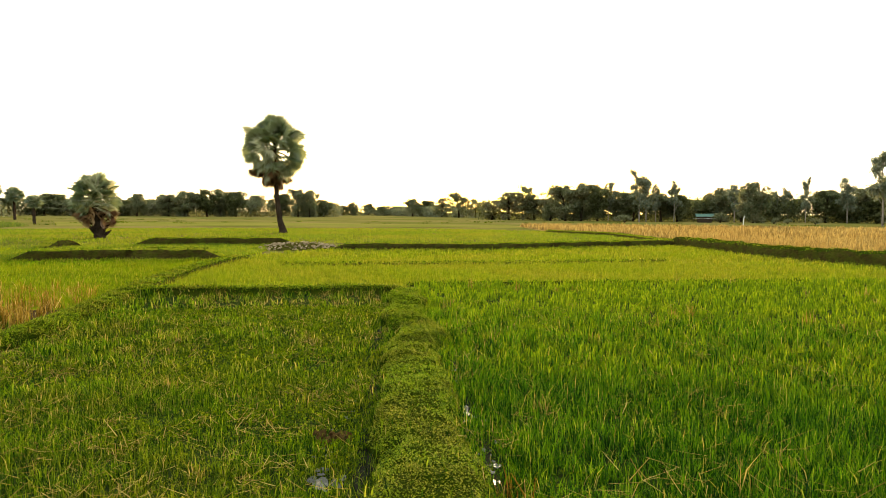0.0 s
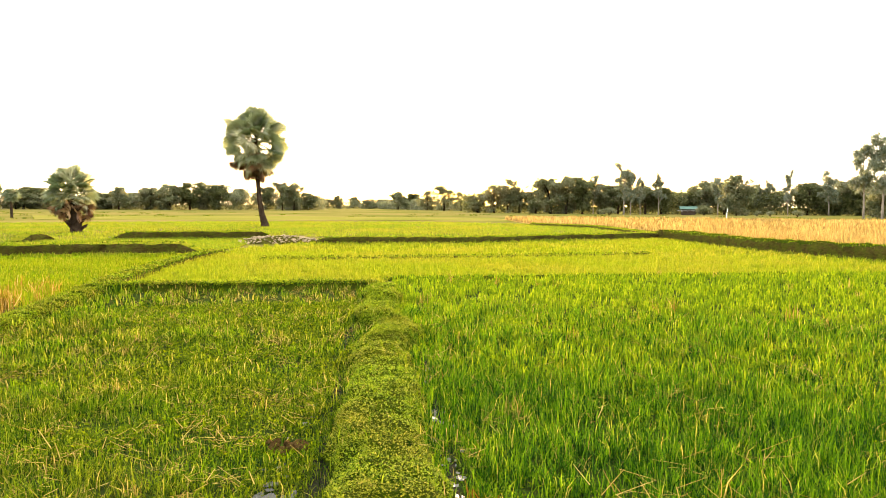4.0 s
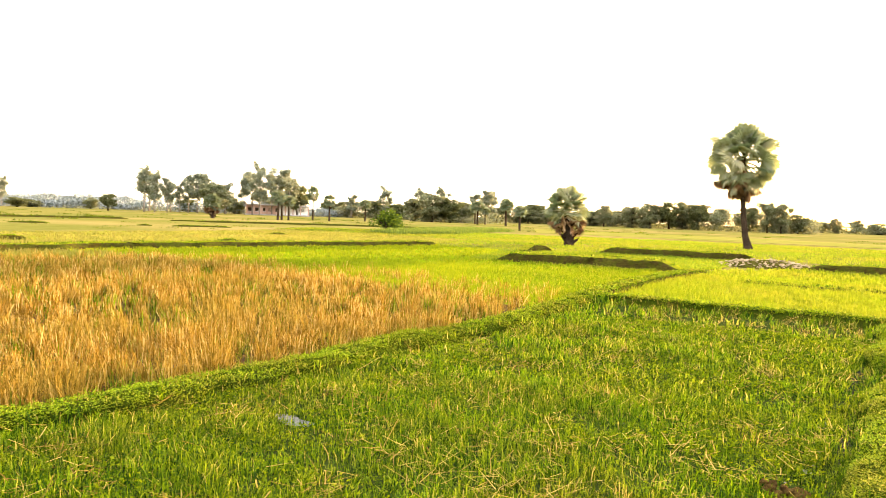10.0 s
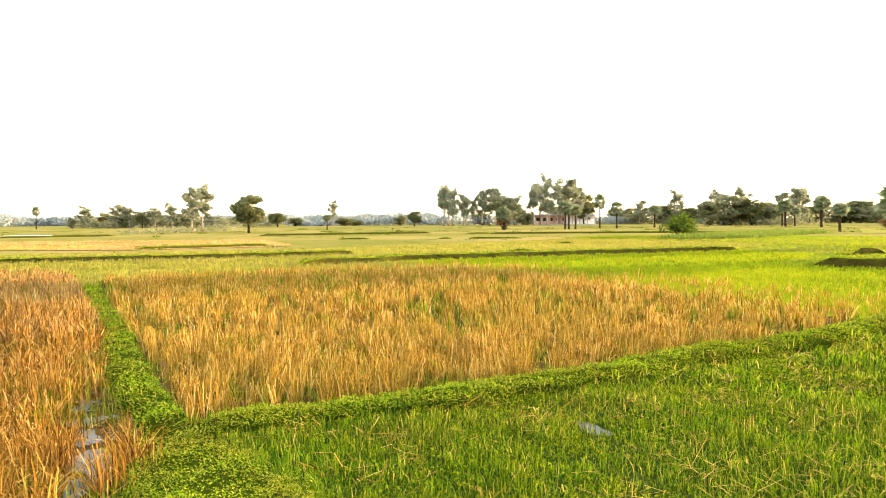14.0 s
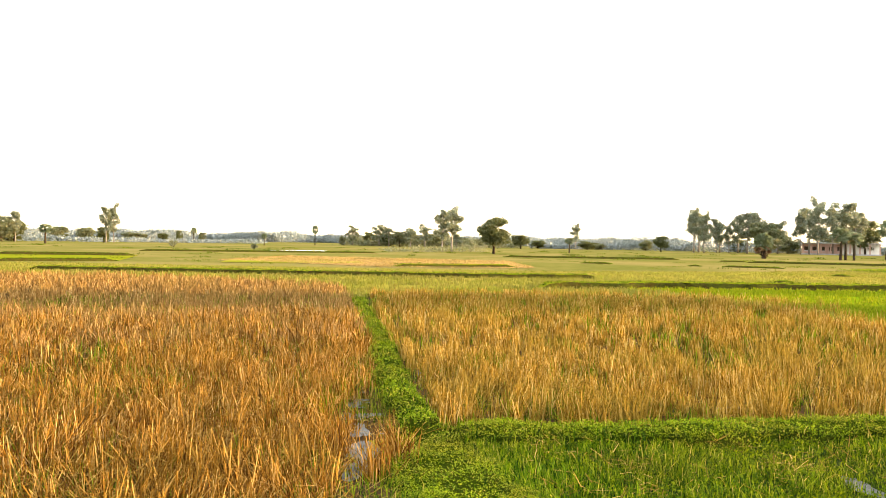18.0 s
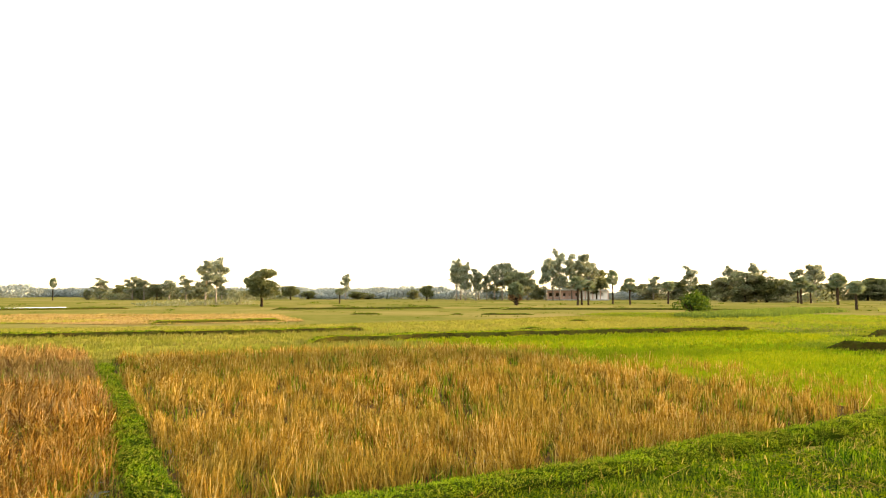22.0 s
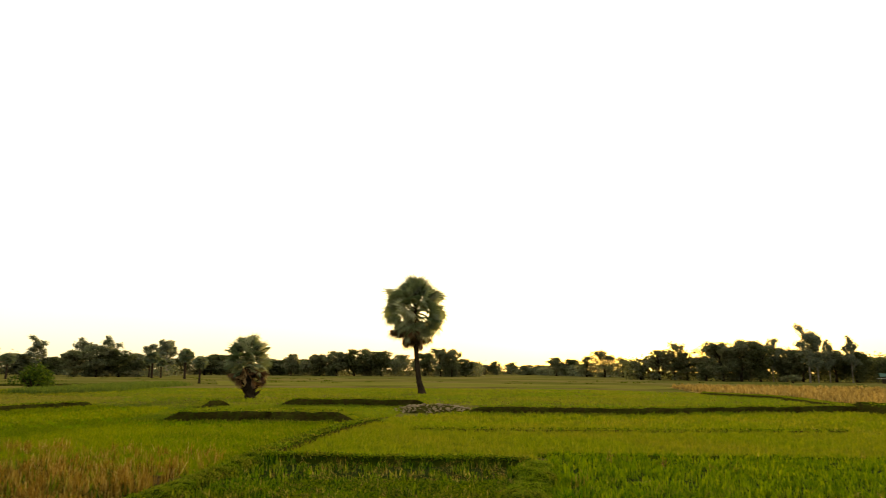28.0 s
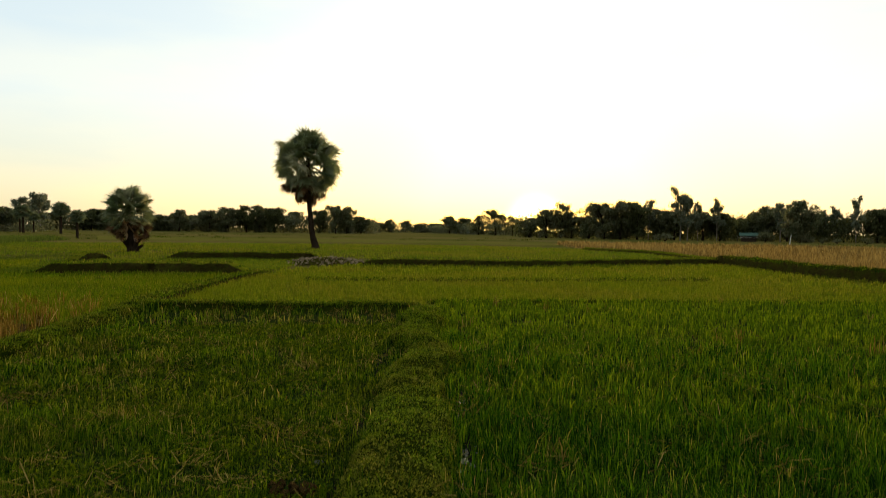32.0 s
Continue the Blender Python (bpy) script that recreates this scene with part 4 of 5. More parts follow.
def mud_strip(name, line, width, seed):
    """Wet mud with a ragged outline along a bank."""
    pts, left, right = resample(line, 0.12), [], []
    for k, p in enumerate(pts):
        w = width * min(1, 0.1 + 0.15 * min(k, len(pts) - 1 - k)) * min(1.3, max(0.06, 0.55 + 1.7 * noise.noise(Vector((p.y * 1.15, seed * 2.7, 2)))))
        left.append((p.x - w * (1 + 1.1 * noise.noise(Vector((p.y * 2.3, seed, 0.5))) + 0.5 * noise.noise(Vector((p.y * 8, seed, 4)))), p.y, 0.014))
        right.append((p.x + w * (1 + 0.6 * noise.noise(Vector((p.y * 3.1, seed, 9)))), p.y, 0.014))
    n = len(pts)
    return tagged(obj(name, left + right, [(k, n + k, n + k + 1, k + 1) for k in range(n - 1)], [wet_mud]), "dark wet mud with painted grey glints beside the walked bank", "mud", "", "structure")


mud_strip("ditch_mud", [(-0.45, 2.2), (-0.56, 4.2), (-0.68, 6.0), (-0.9, 8.6), (-1.14, 12.5)], 0.08, 3)
mud_strip("ditch_mud_right", [(0.36, 2.4), (0.28, 4.5), (0.19, 6.0), (0.06, 7.8), (-0.06, 9.5)], 0.04, 6)
ragged_pools([(-0.76, 3.4), (-0.8, 4.6), (-0.86, 5.4)], 0.06, 26, 5)
ragged_pools([(-0.84, 5.6), (-0.95, 7.0)], 0.05, 12, 6)
ragged_pools([(-5.2, 0.55), (-6.4, 0.4), (-8.6, 0.42)], 0.12, 14, 8, 0.02, 0.09)
ragged_pools([(0.34, 3.2), (0.28, 4.6), (0.2, 5.7), (0.12, 7.0), (0.05, 7.7)], 0.05, 46, 7, 0.012, 0.04)
DITCH = [(-0.95, 2.4), (-0.3, 2.4), (-0.5, 6.5), (-0.8, 9.5), (-1.1, 13.0), (-1.3, 13.0), (-1.15, 8.5)]
DITCH_RIGHT = [(0.2, 2.4), (0.7, 2.4), (0.5, 6.0), (0.32, 8.2), (0.0, 8.2), (0.15, 5.5)]
grass("path_side_weeds", "low wet weeds in the mud along the walked bank", DITCH, [(2.2, 14, 2200, 0.065, 0.006, 1.1)], short_rice, 31, 0.05, 12)
grass("path_side_weeds_right", "low wet weeds in the mud along the walked bank", DITCH_RIGHT, [(2.2, 9, 2000, 0.09, 0.008, 1.0)], short_rice, 32, 0.05, 12)
straw_wisps("path_side_straw", "fallen straws along the walked bank", DITCH_RIGHT, 2.6, 9, 70, 0.2, 74, 0.03)
EDGES = [(-5.1, 0.75), (-10.5, 0.65), (-10.5, 0.2), (-5.2, -0.1), (-2.8, -0.3), (-2.6, 0.45), (-4.2, 0.75)]
grass("ditch_weeds", "sparse green weeds and straws in the muddy ditch", EDGES, [(3.5, 11, 900, 0.13, 0.007, 0.9)], short_rice, 16, 0.05, 8)
straw_wisps("ditch_straw", "bent straws lying in the muddy ditch", EDGES, 3.5, 11, 300, 0.2, 73, 0.03)

# ---- far plots to the west ----
GREEN_PLOT = [(-48.5, -22.5), (-51, -15.5), (-66, -18.5), (-65, -32), (-52, -40)]
sheet("green_plot", GREEN_PLOT, 0.006, field_pale, "far bright green rice plot")
PALE_PLOT = [(-50, -8.4), (-52, 2.0), (-57, 1.5), (-57, -9)]
sheet("pale_plot", PALE_PLOT, 0.015, field_yellow, "far pale stubble strip")
sheet("flooded_strip", [(-101, -10.5), (-106, -2), (-111, -2.5), (-107, -11)], 0.01, water, "thin flooded strip on the plain", "water")
bund("green_plot_bank", [(-48.2, -22.5), (-50.8, -15.6)], 0.5, 0.2, "low bank by the far green plot", seed=17, lumps=0.1, rough=0.07, step=0.8)
bund("green_plot_bank_far", [(-64.5, -30), (-65.6, -18.5)], 0.6, 0.25, "low bank behind the far green plot", seed=18, lumps=0.1, rough=0.07, step=0.8)
bund("meadow_ridge", [(-70, 45), (-62, 60), (-52, 70)], 0.5, 0.18, "faint ridge in the far meadow", seed=19, lumps=0.1, rough=0.07, step=0.8)
for k, (a, b) in enumerate((((-54.0, 32.5), (-51.4, 36.4)), ((-30.6, 20.9), (-29.8, 22.0)), ((-29.3, 22.6), (-29.0, 23.1)), ((-55.4, 30.1), (-54.8, 30.9)), ((-74, 44), (-72.5, 46.5)), ((-38, 30), (-37.4, 31.2)), ((-60, 22), (-59, 24.5)))):
    bund("low_ridge", [a, b], 0.6, 0.11, "short broken ridge with tufts on the plain", seed=30 + k, lumps=0.4, rough=0.3, step=0.25)
bund("plain_ridge", [(-82, 20), (-80, 42)], 0.5, 0.2, "faint ridge on the far plain", seed=20, lumps=0.1, rough=0.07, step=0.8)
bund("plain_ridge_west", [(-90, -25), (-95, 5)], 0.5, 0.2, "faint ridge on the far plain", seed=21, lumps=0.1, rough=0.07, step=0.8)
bank_tufts()
weed_mat(L1, 1.6, 12, 2600, 81, -0.45)
weed_mat(R1, 2.4, 9, 1200, 84, -0.35)

# ---- trees ----
WEST_WOOD = [
    ("gum", -240.1, 3.8, 6.4, 6.4), ("broad", -234.9, 9.5, 4.8, 5.6), ("gum", -224.8, 12.2, 7.2, 6.4), ("gum", -222.0, 15.2, 6.2, 6.0),
    ("broad", -219.5, 18.6, 5.2, 5.6), ("gum", -214.1, 21.5, 6.0, 6.2), ("gum", -218.6, 26.6, 6.8, 6.0), ("broad", -223.1, 31.6, 4.4, 5.0),
    ("gum", -216.7, 36.7, 4.8, 4.6), ("broad", -225.7, 45.1, 3.0, 5.2), ("broad", -229.0, 14.5, 4.6, 5.0), ("broad", -226.0, 23.6, 5.0, 5.0),
    ("broad", -226.0, 29.0, 4.6, 5.0), ("broad", -228.0, 40.5, 3.4, 5.0),
]
MID = [
    ("gum", -117.8, 17.5, 7.4, 4.5),
    ("gum", -119.5, 19.5, 7.7, 5.0),
    ("lone", -102.5, 23.3, 5.7, 5.6),
    ("shrub", -122.9, 23.6, 2.3, 2.6),
    ("lone", -212.6, 57.0, 4.5, 6.4),
    ("broad", -230.4, 67.9, 2.9, 6.0),
    ("gum", -212.3, 75.1, 8.5, 4.1),
    ("palm", -127.8, 44.1, 3.0, 2.2),
    ("broad", -215.7, 80.4, 2.8, 7.6),
    ("broad", -223.7, 87.4, 2.3, 6.0),
    ("lone", -170.6, 84.2, 4.4, 4.4),
    ("lone", -208.5, 97.6, 3.5, 4.8),
    ("broad", -221.4, 116.6, 2.4, 6.2),
]
GROVE = [
    ("gum", -175.6, 96.3, 11.6, 6.0),
    ("gum", -161.2, 91.2, 9.8, 4.0),
    ("gum", -168.4, 98.8, 9.4, 4.2),
    ("gum", -175.4, 106.6, 7.9, 3.7),
    ("gum", -168.7, 107.9, 11.4, 7.3),
    ("broad", -162.0, 109.0, 8.6, 9.7),
    ("gum", -165.6, 121.3, 11.9, 5.1),
    ("gum", -159.2, 121.5, 14.0, 6.3),
    ("gum", -156.8, 127.7, 13.7, 7.4),
    ("broad", -164.1, 139.3, 9.5, 8.2),
    ("broad", -187.8, 133.3, 5.2, 7.6),
    ("broad", -203.7, 127.4, 4.3, 8.0),
    ("broad", -185.5, 144.8, 6.6, 8.6),
    ("broad", -176.0, 163.6, 5.2, 8.0),
]
GROVE_EAST = [
    ("broad", -168.4, 164.3, 5.5, 9.0),
    ("gum", -185.4, 103.2, 11.3, 7.0),
    ("gum", -184.3, 109.1, 8.9, 5.3),
    ("gum", -178.4, 111.2, 10.2, 5.9),
    ("gum", -172.5, 113.0, 10.3, 7.5),
    ("gum", -174.5, 120.8, 8.5, 6.3),
    ("gum", -170.0, 127.1, 13.0, 7.0),
    ("gum", -168.1, 132.8, 13.0, 7.1),
    ("gum", -161.7, 134.4, 11.7, 7.0),
    ("palm", -92.1, 74.2, 4.9, 3.3),
    ("palm", -94.0, 76.6, 4.5, 3.0),
    ("palm", -92.0, 76.4, 4.2, 2.8),
    ("palm", -97.4, 86.6, 6.4, 2.8),
    ("palm", -93.8, 87.5, 4.9, 2.8),
    ("palm", -97.6, 100.8, 4.4, 3.0),
    ("gum", -160.0, 158.6, 7.5, 5.6),
    ("gum", -117.6, 143.2, 8.6, 5.5),
    ("gum", -111.3, 144.4, 8.7, 5.4),
]
NORTH_WEST = [
    ("broad", -158.3, 167.3, 6.3, 8.4),
    ("gum", -152.0, 166.3, 9.9, 6.7),
    ("broad", -145.6, 165.3, 5.1, 7.3),
    ("broad", -115.7, 138.3, 6.2, 6.9),
    ("broad", -109.1, 137.2, 7.6, 8.7),
    ("broad", -105.5, 140.0, 6.2, 8.1),
    ("broad", -105.3, 146.4, 5.7, 6.6),
    ("broad", -130.0, 177.9, 5.8, 11.0),
    ("gum", -108.5, 156.3, 8.3, 5.4),
    ("gum", -103.0, 154.1, 9.0, 5.2),
    ("palm", -94.5, 135.6, 4.7, 3.0),
    ("palm", -89.7, 132.9, 4.0, 2.9),
    ("palm", -80.3, 127.0, 6.0, 3.7),
    ("palm", -59.6, 98.7, 3.9, 2.5),
    ("broad", -125.6, 193.1, 5.3, 9.6),
    ("broad", -119.3, 202.8, 4.9, 9.8),
    ("broad", -119.7, 208.4, 6.9, 10.0),
    ("broad", -114.8, 211.1, 6.1, 10.0),
    ("broad", -102.3, 211.9, 5.5, 9.8),
]
NORTH = [
    ("broad", -121.1, 202.2, 6.0, 9.8),
    ("broad", -119.7, 208.8, 6.5, 9.0),
    ("broad", -101.2, 212.9, 5.4, 9.8),
    ("broad", -92.9, 205.7, 7.2, 6.4),
    ("broad", -92.9, 216.7, 5.5, 8.8),
    ("broad", -84.7, 209.2, 7.0, 8.4),
    ("broad", -78.0, 206.5, 8.1, 9.1),
    ("broad", -72.7, 208.5, 8.4, 8.2),
    ("broad", -69.7, 211.6, 8.9, 7.4),
    ("broad", -64.7, 211.1, 8.3, 8.2),
    ("broad", -61.7, 222.4, 7.4, 7.6),
    ("broad", -52.6, 219.6, 7.7, 7.5),
    ("broad", -45.3, 211.0, 9.1, 6.4),
    ("broad", -41.9, 211.7, 8.8, 6.4),
    ("broad", -39.4, 222.4, 5.8, 6.7),
    ("palm", -75.1, 118.9, 5.5, 3.7),
    ("palm", -49.4, 81.9, 3.4, 2.4),
    ("gum", -119.6, 179.4, 10.1, 6.4),
    ("palm", -85.6, 123.9, 5.3, 3.7),
]
NORTH_LOW = [
    ("broad", -49.9, 327.1, 4.8, 9.9),
    ("broad", -44.0, 327.9, 6.7, 5.5),
    ("broad", -37.6, 338.8, 6.1, 6.8),
    ("broad", -29.9, 339.6, 5.0, 11.3),
    ("broad", -23.1, 340.1, 5.1, 8.5),
    ("broad", -13.0, 280.6, 7.7, 8.4),
    ("broad", -6.9, 285.8, 6.9, 8.5),
    ("light", -0.9, 250.9, 7.4, 8.3),
    ("light", 4.9, 230.8, 8.6, 8.8),
    ("light", 10.6, 230.6, 7.1, 7.6),
]
SUN_WOOD = [
    ("light", 12.0, 170.5, 5.0, 7.1),
    ("light", 15.7, 165.2, 7.0, 6.9),
    ("light", 21.6, 164.5, 7.0, 6.9),
    ("light", 24.8, 159.0, 7.9, 6.9),
    ("broad", 27.3, 153.5, 8.4, 7.7),
    ("broad", 30.7, 152.8, 8.9, 7.7),
    ("broad", 34.2, 152.1, 8.4, 6.4),
    ("broad", 40.1, 155.8, 7.0, 6.6),
    ("broad", 43.0, 155.0, 6.8, 6.6),
    ("broad", 48.7, 153.3, 6.7, 7.2),
    ("broad", 52.0, 152.2, 6.2, 6.6),
    ("light", 19.0, 164.8, 9.2, 6.6),
    ("gum", 37.2, 154.5, 9.0, 3.9),
    ("gum", 41.5, 145.1, 10.1, 5.2),
    ("gum", 43.4, 146.6, 9.4, 3.8),
    ("gum", 46.2, 148.9, 8.3, 2.8),
    ("gum", 49.8, 147.7, 8.4, 3.3),
]
EAST_WOOD = [
    ("broad", 62.1, 169.9, 5.6, 7.5),
    ("broad", 64.4, 163.7, 6.8, 6.7),
    ("broad", 64.8, 158.1, 8.2, 7.9),
    ("broad", 66.2, 152.1, 7.5, 5.5),
    ("broad", 62.3, 137.4, 8.5, 7.2),
    ("broad", 76.2, 158.5, 6.0, 6.4),
    ("broad", 80.6, 159.7, 5.7, 7.4),
    ("broad", 83.5, 149.1, 7.4, 7.1),
    ("broad", 87.0, 149.4, 6.7, 7.1),
    ("broad", 88.7, 146.0, 7.8, 8.5),
    ("broad", 91.5, 144.2, 7.5, 8.5),
    ("shrub", 34.7, 131.0, 1.7, 2.6),
    ("shrub", 61.0, 126.0, 1.2, 1.5),
    ("shrub", 63.2, 125.4, 1.1, 1.7),
    ("shrub", 67.0, 123.0, 1.3, 1.8),
    ("shrub", 55.9, 138.0, 2.2, 2.6),
    ("gum", 75.3, 155.6, 7.1, 3.4),
    ("gum", 77.7, 154.4, 7.4, 3.7),
    ("gum", 77.7, 146.6, 9.0, 3.0),
    ("gum", 63.0, 148.0, 8.3, 4.0),
    ("gum", 84.4, 142.8, 8.6, 4.7),
    ("gum", 69.5, 108.0, 12.2, 4.7),
    ("gum", 70.5, 105.0, 13.2, 5.4),
    ("broad", 75.5, 112.4, 6.7, 6.7),
    ("gum", 75.5, 106.3, 11.8, 5.4),
]
FAR_WEST = [
    ("broad", -186.3, -85.2, 6.8, 7.5),
    ("broad", -192.0, -84.6, 5.8, 6.3),
    ("gum", -187.5, -82.4, 8.0, 4.1),
    ("palm", -153.0, -61.4, 4.1, 3.3),
    ("broad", -242.4, -93.5, 5.0, 7.3),
    ("broad", -254.7, -89.0, 5.0, 7.6),
    ("gum", -194.9, -63.0, 9.9, 3.7),
    ("gum", -196.4, -61.5, 9.9, 3.8),
    ("broad", -199.5, -65.1, 4.5, 3.8),
    ("palm", -293.6, -60.8, 6.1, 3.0),
    ("broad", -292.4, -66.3, 4.7, 3.0),
    ("broad", -304.1, -59.5, 4.4, 3.6),
    ("palm", -188.7, -20.7, 3.2, 1.9),
    ("palm", -224.7, -8.6, 6.5, 2.6),
    ("broad", -239.9, -0.0, 3.4, 2.4),
    ("shrub", -126.5, -29.5, 1.4, 1.5),
    ("shrub", -104.1, -12.8, 1.2, 1.0),
    ("broad", -368.6, -91.8, 3.9, 6.3),
    ("broad", -365.9, -102.1, 3.8, 8.2),
    ("broad", -364.4, -107.1, 4.3, 8.2),
]


def empty(name, x, y, label, category, group="", z=0.0):
    ob = new(name)
    ob.empty_display_size = 0.3
    ob.location = (x, y, z)
    return tagged(ob, label, category, group)


def crown_points(clumps, per, seed, hollow=0.35):
    g, out = np.random.default_rng(seed), []
    for (x, y, z), r, flat in clumps:
        n = int(per * r * r)
        d = g.normal(0, 1, (n, 3))
        d /= np.linalg.norm(d, axis=1, keepdims=True)
        d *= (hollow + (1 - hollow) * g.uniform(0, 1, (n, 1)) ** 0.5) * r * (1 + 0.2 * g.normal(0, 1, (n, 1)))
        d[:, 2] *= flat
        out.append(d + (x, y, z))
    return np.concatenate(out)


def mesh_of(ob):
    me = ob.data
    bpy.data.objects.remove(ob)
    return me


def under(name, me, parent):
    ob = new(name, me)
    ob.parent = parent
    return ob


def limbs(height, spread, seed, count, trunk_r, fork=0.35):
    g = np.random.default_rng(seed)
    top = Vector((g.normal(0, 0.05), g.normal(0, 0.05), 0.8)) * height
    pieces = [tube([(0, 0, -0.1), (0.02, 0, height * 0.15), top * 0.5 + Vector((0.05, 0.03, 0)), top], [trunk_r * 1.25, trunk_r, trunk_r * 0.65, trunk_r * 0.15], 8)]
    ends = [top]
    for k in range(count):
        a, f = 2.4 * k + g.uniform(0, 0.6), g.uniform(fork, 0.7)
        start = top * f
        end = start + Vector((math.cos(a) * spread, math.sin(a) * spread, height * g.uniform(0.15, 0.35)))
        mid = start.lerp(end, 0.5) + Vector((0, 0, 0.08 * height))
        pieces.append(tube([start, mid, end], [trunk_r * 0.5, trunk_r * 0.3, trunk_r * 0.08], 6))
        ends.append(end)
    return join(pieces), ends


def broad_tree_meshes(seed, leaf, per=900, lobes=18, low=-1.15):
    """A lumpy, many-lobed tree, 10 m high and 8 m wide, as two meshes."""
    g = np.random.default_rng(seed)
    (v, f), ends = limbs(10, 2.6, seed, 7, 0.26)
    trunk = mesh_of(obj("trunk", v, f, [bark], smooth=True))
    clumps = [((e.x, e.y, min(e.z, 8.4)), g.uniform(0.9, 1.3), 0.8) for e in ends]
    clumps += [((g.normal(0, 0.8), g.normal(0, 0.8), z), 2.0, 0.9) for z in (2.2, 3.6, 5.0, 6.4) if z > 5.4 + 2.6 * low]
    for k in range(lobes):
        a, u = 2.4 * k + g.uniform(-0.5, 0.5), g.uniform(low, 0.95)
        r = 2.9 * math.sqrt(max(0.35, 1 - u * u)) * g.uniform(0.6, 1.05)
        x, y, z = math.cos(a) * r, math.sin(a) * r, 4.9 + 3.8 * u
        clumps.append(((x, y, z), g.uniform(1.0, 1.4), 0.8))
        for _ in range(3):
            clumps.append(((x + g.normal(0, 0.7), y + g.normal(0, 0.7), z + g.uniform(-0.3, 0.7)), g.uniform(0.45, 0.8), 0.8))
    pts = crown_points(clumps, per / 7.5, seed + 1)
    crown = mesh_of(big_mesh("crown", *leaf_cards(pts, np.full(len(pts), 0.26), seed + 2), leaf))
    return trunk, crown


def gum_tree_meshes(seed):
    """A slender pale-trunked tree, 10 m high and 4 m wide: rising bare limbs that carry loose tufts."""
    g = np.random.default_rng(seed)
    lean = Vector((g.normal(0, 0.3), g.normal(0, 0.3), 0))
    top = Vector((0, 0, 8.9)) + lean
    pieces = [tube([(0, 0, -0.1), (0.03, 0, 1.6), lean * 0.3 + Vector((0, 0.04, 4.2)), lean * 0.7 + Vector((0.1, 0, 6.6)), top], [0.17, 0.14, 0.11, 0.075, 0.02], 8)]
    tips = [top, top - Vector((0.25, 0.1, 0.8))]
    for k in range(8):
        a, z = 2.4 * k + g.uniform(-0.5, 0.5), 2.7 + 0.72 * k + g.uniform(-0.3, 0.3)
        start = Vector((0, 0, z)) + lean * (z / 9)
        reach = g.uniform(0.9, 1.75) * (1.0 if z < 6.5 else 0.7)
        end = start + Vector((math.cos(a) * reach, math.sin(a) * reach, g.uniform(1.0, 2.2)))
        mid = start.lerp(end, 0.5) + Vector((0, 0, -0.15))
        pieces.append(tube([start, mid, end], [0.06, 0.045, 0.015], 5))
        tips.append(end)
        for q in range(3):
            fork = start.lerp(end, 0.45 + 0.2 * q)
            b = a + g.uniform(-1.3, 1.3)
            tip = fork + Vector((math.cos(b) * g.uniform(0.3, 0.7), math.sin(b) * g.uniform(0.3, 0.7), g.uniform(0.1, 0.8)))
            pieces.append(tube([fork, tip], [0.025, 0.01], 4))
            tips.append(tip)
    trunk = mesh_of(obj("trunk", *join(pieces), [gum_bark], smooth=True))
    clumps = []
    for t in tips:
        clumps.append(((t.x, t.y, t.z), g.uniform(0.5, 0.85), 0.9))
        if g.uniform() < 0.7:
            clumps.append(((t.x + g.normal(0, 0.3), t.y + g.normal(0, 0.3), t.z - g.uniform(0.2, 0.6)), g.uniform(0.35, 0.6), 1.3))
    for k in range(24):
        z = g.uniform(3.0, 9.2)
        a, r = g.uniform(0, 6.28), g.uniform(0.1, 1.5) * (1 - 0.4 * abs(z - 6.5) / 3.5)
        clumps.append(((math.cos(a) * r, math.sin(a) * r, z), g.uniform(0.4, 0.75), 1.2))
    pts = crown_points(clumps, 150, seed + 1, 0.0)
    crown = mesh_of(big_mesh("crown", *leaf_cards(pts, np.full(len(pts), 0.185), seed + 2), gum_leaf))
    return trunk, crown


def fan_leaf(seed, radius, spread, segs=26):
    """A folded fan of leaf blades, split towards its rim, on the x axis, with its stalk."""
    g = np.random.default_rng(seed)
    v, f = [(0, 0, 0)], []
    for k in range(segs):
        a0, a1 = [radians(-spread / 2 + spread * (k + d) / segs) for d in (0.0, 1.0)]
        mid, r = (a0 + a1) / 2, radius * (0.8 + 0.2 * math.cos((a0 + a1) / 4)) * g.uniform(0.9, 1.08)
        b = len(v)
        drop = -0.16 * radius * g.uniform(0.3, 1.6)
        v += [(0.62 * r * math.cos(a0), 0.62 * r * math.sin(a0), 0.05 * radius), (0.66 * r * math.cos(mid), 0.66 * r * math.sin(mid), -0.02 * radius), (0.62 * r * math.cos(a1), 0.62 * r * math.sin(a1), 0.05 * radius), (r * math.cos(mid), r * math.sin(mid), drop)]
        f += [(0, b, b + 1), (0, b + 1, b + 2), (b, b + 3, b + 1), (b + 1, b + 3, b + 2)]
    return v, f


def frond_mesh(seed, stalk, radius, spread, material):
    """The fan of a palm leaf and its stalk, as two meshes."""
    v, f = fan_leaf(seed, radius, spread)
    fan = mesh_of(obj("frond", [(x + stalk, y, z) for x, y, z in v], f, [material]))
    s = tube([(0, 0, 0), (stalk * 0.5, 0, 0.06 * stalk), (stalk, 0, 0), (stalk + 0.25 * radius, 0, -0.01)], [0.06, 0.045, 0.035, 0.012], 5)
    return fan, mesh_of(obj("stalk", *s, [material]))


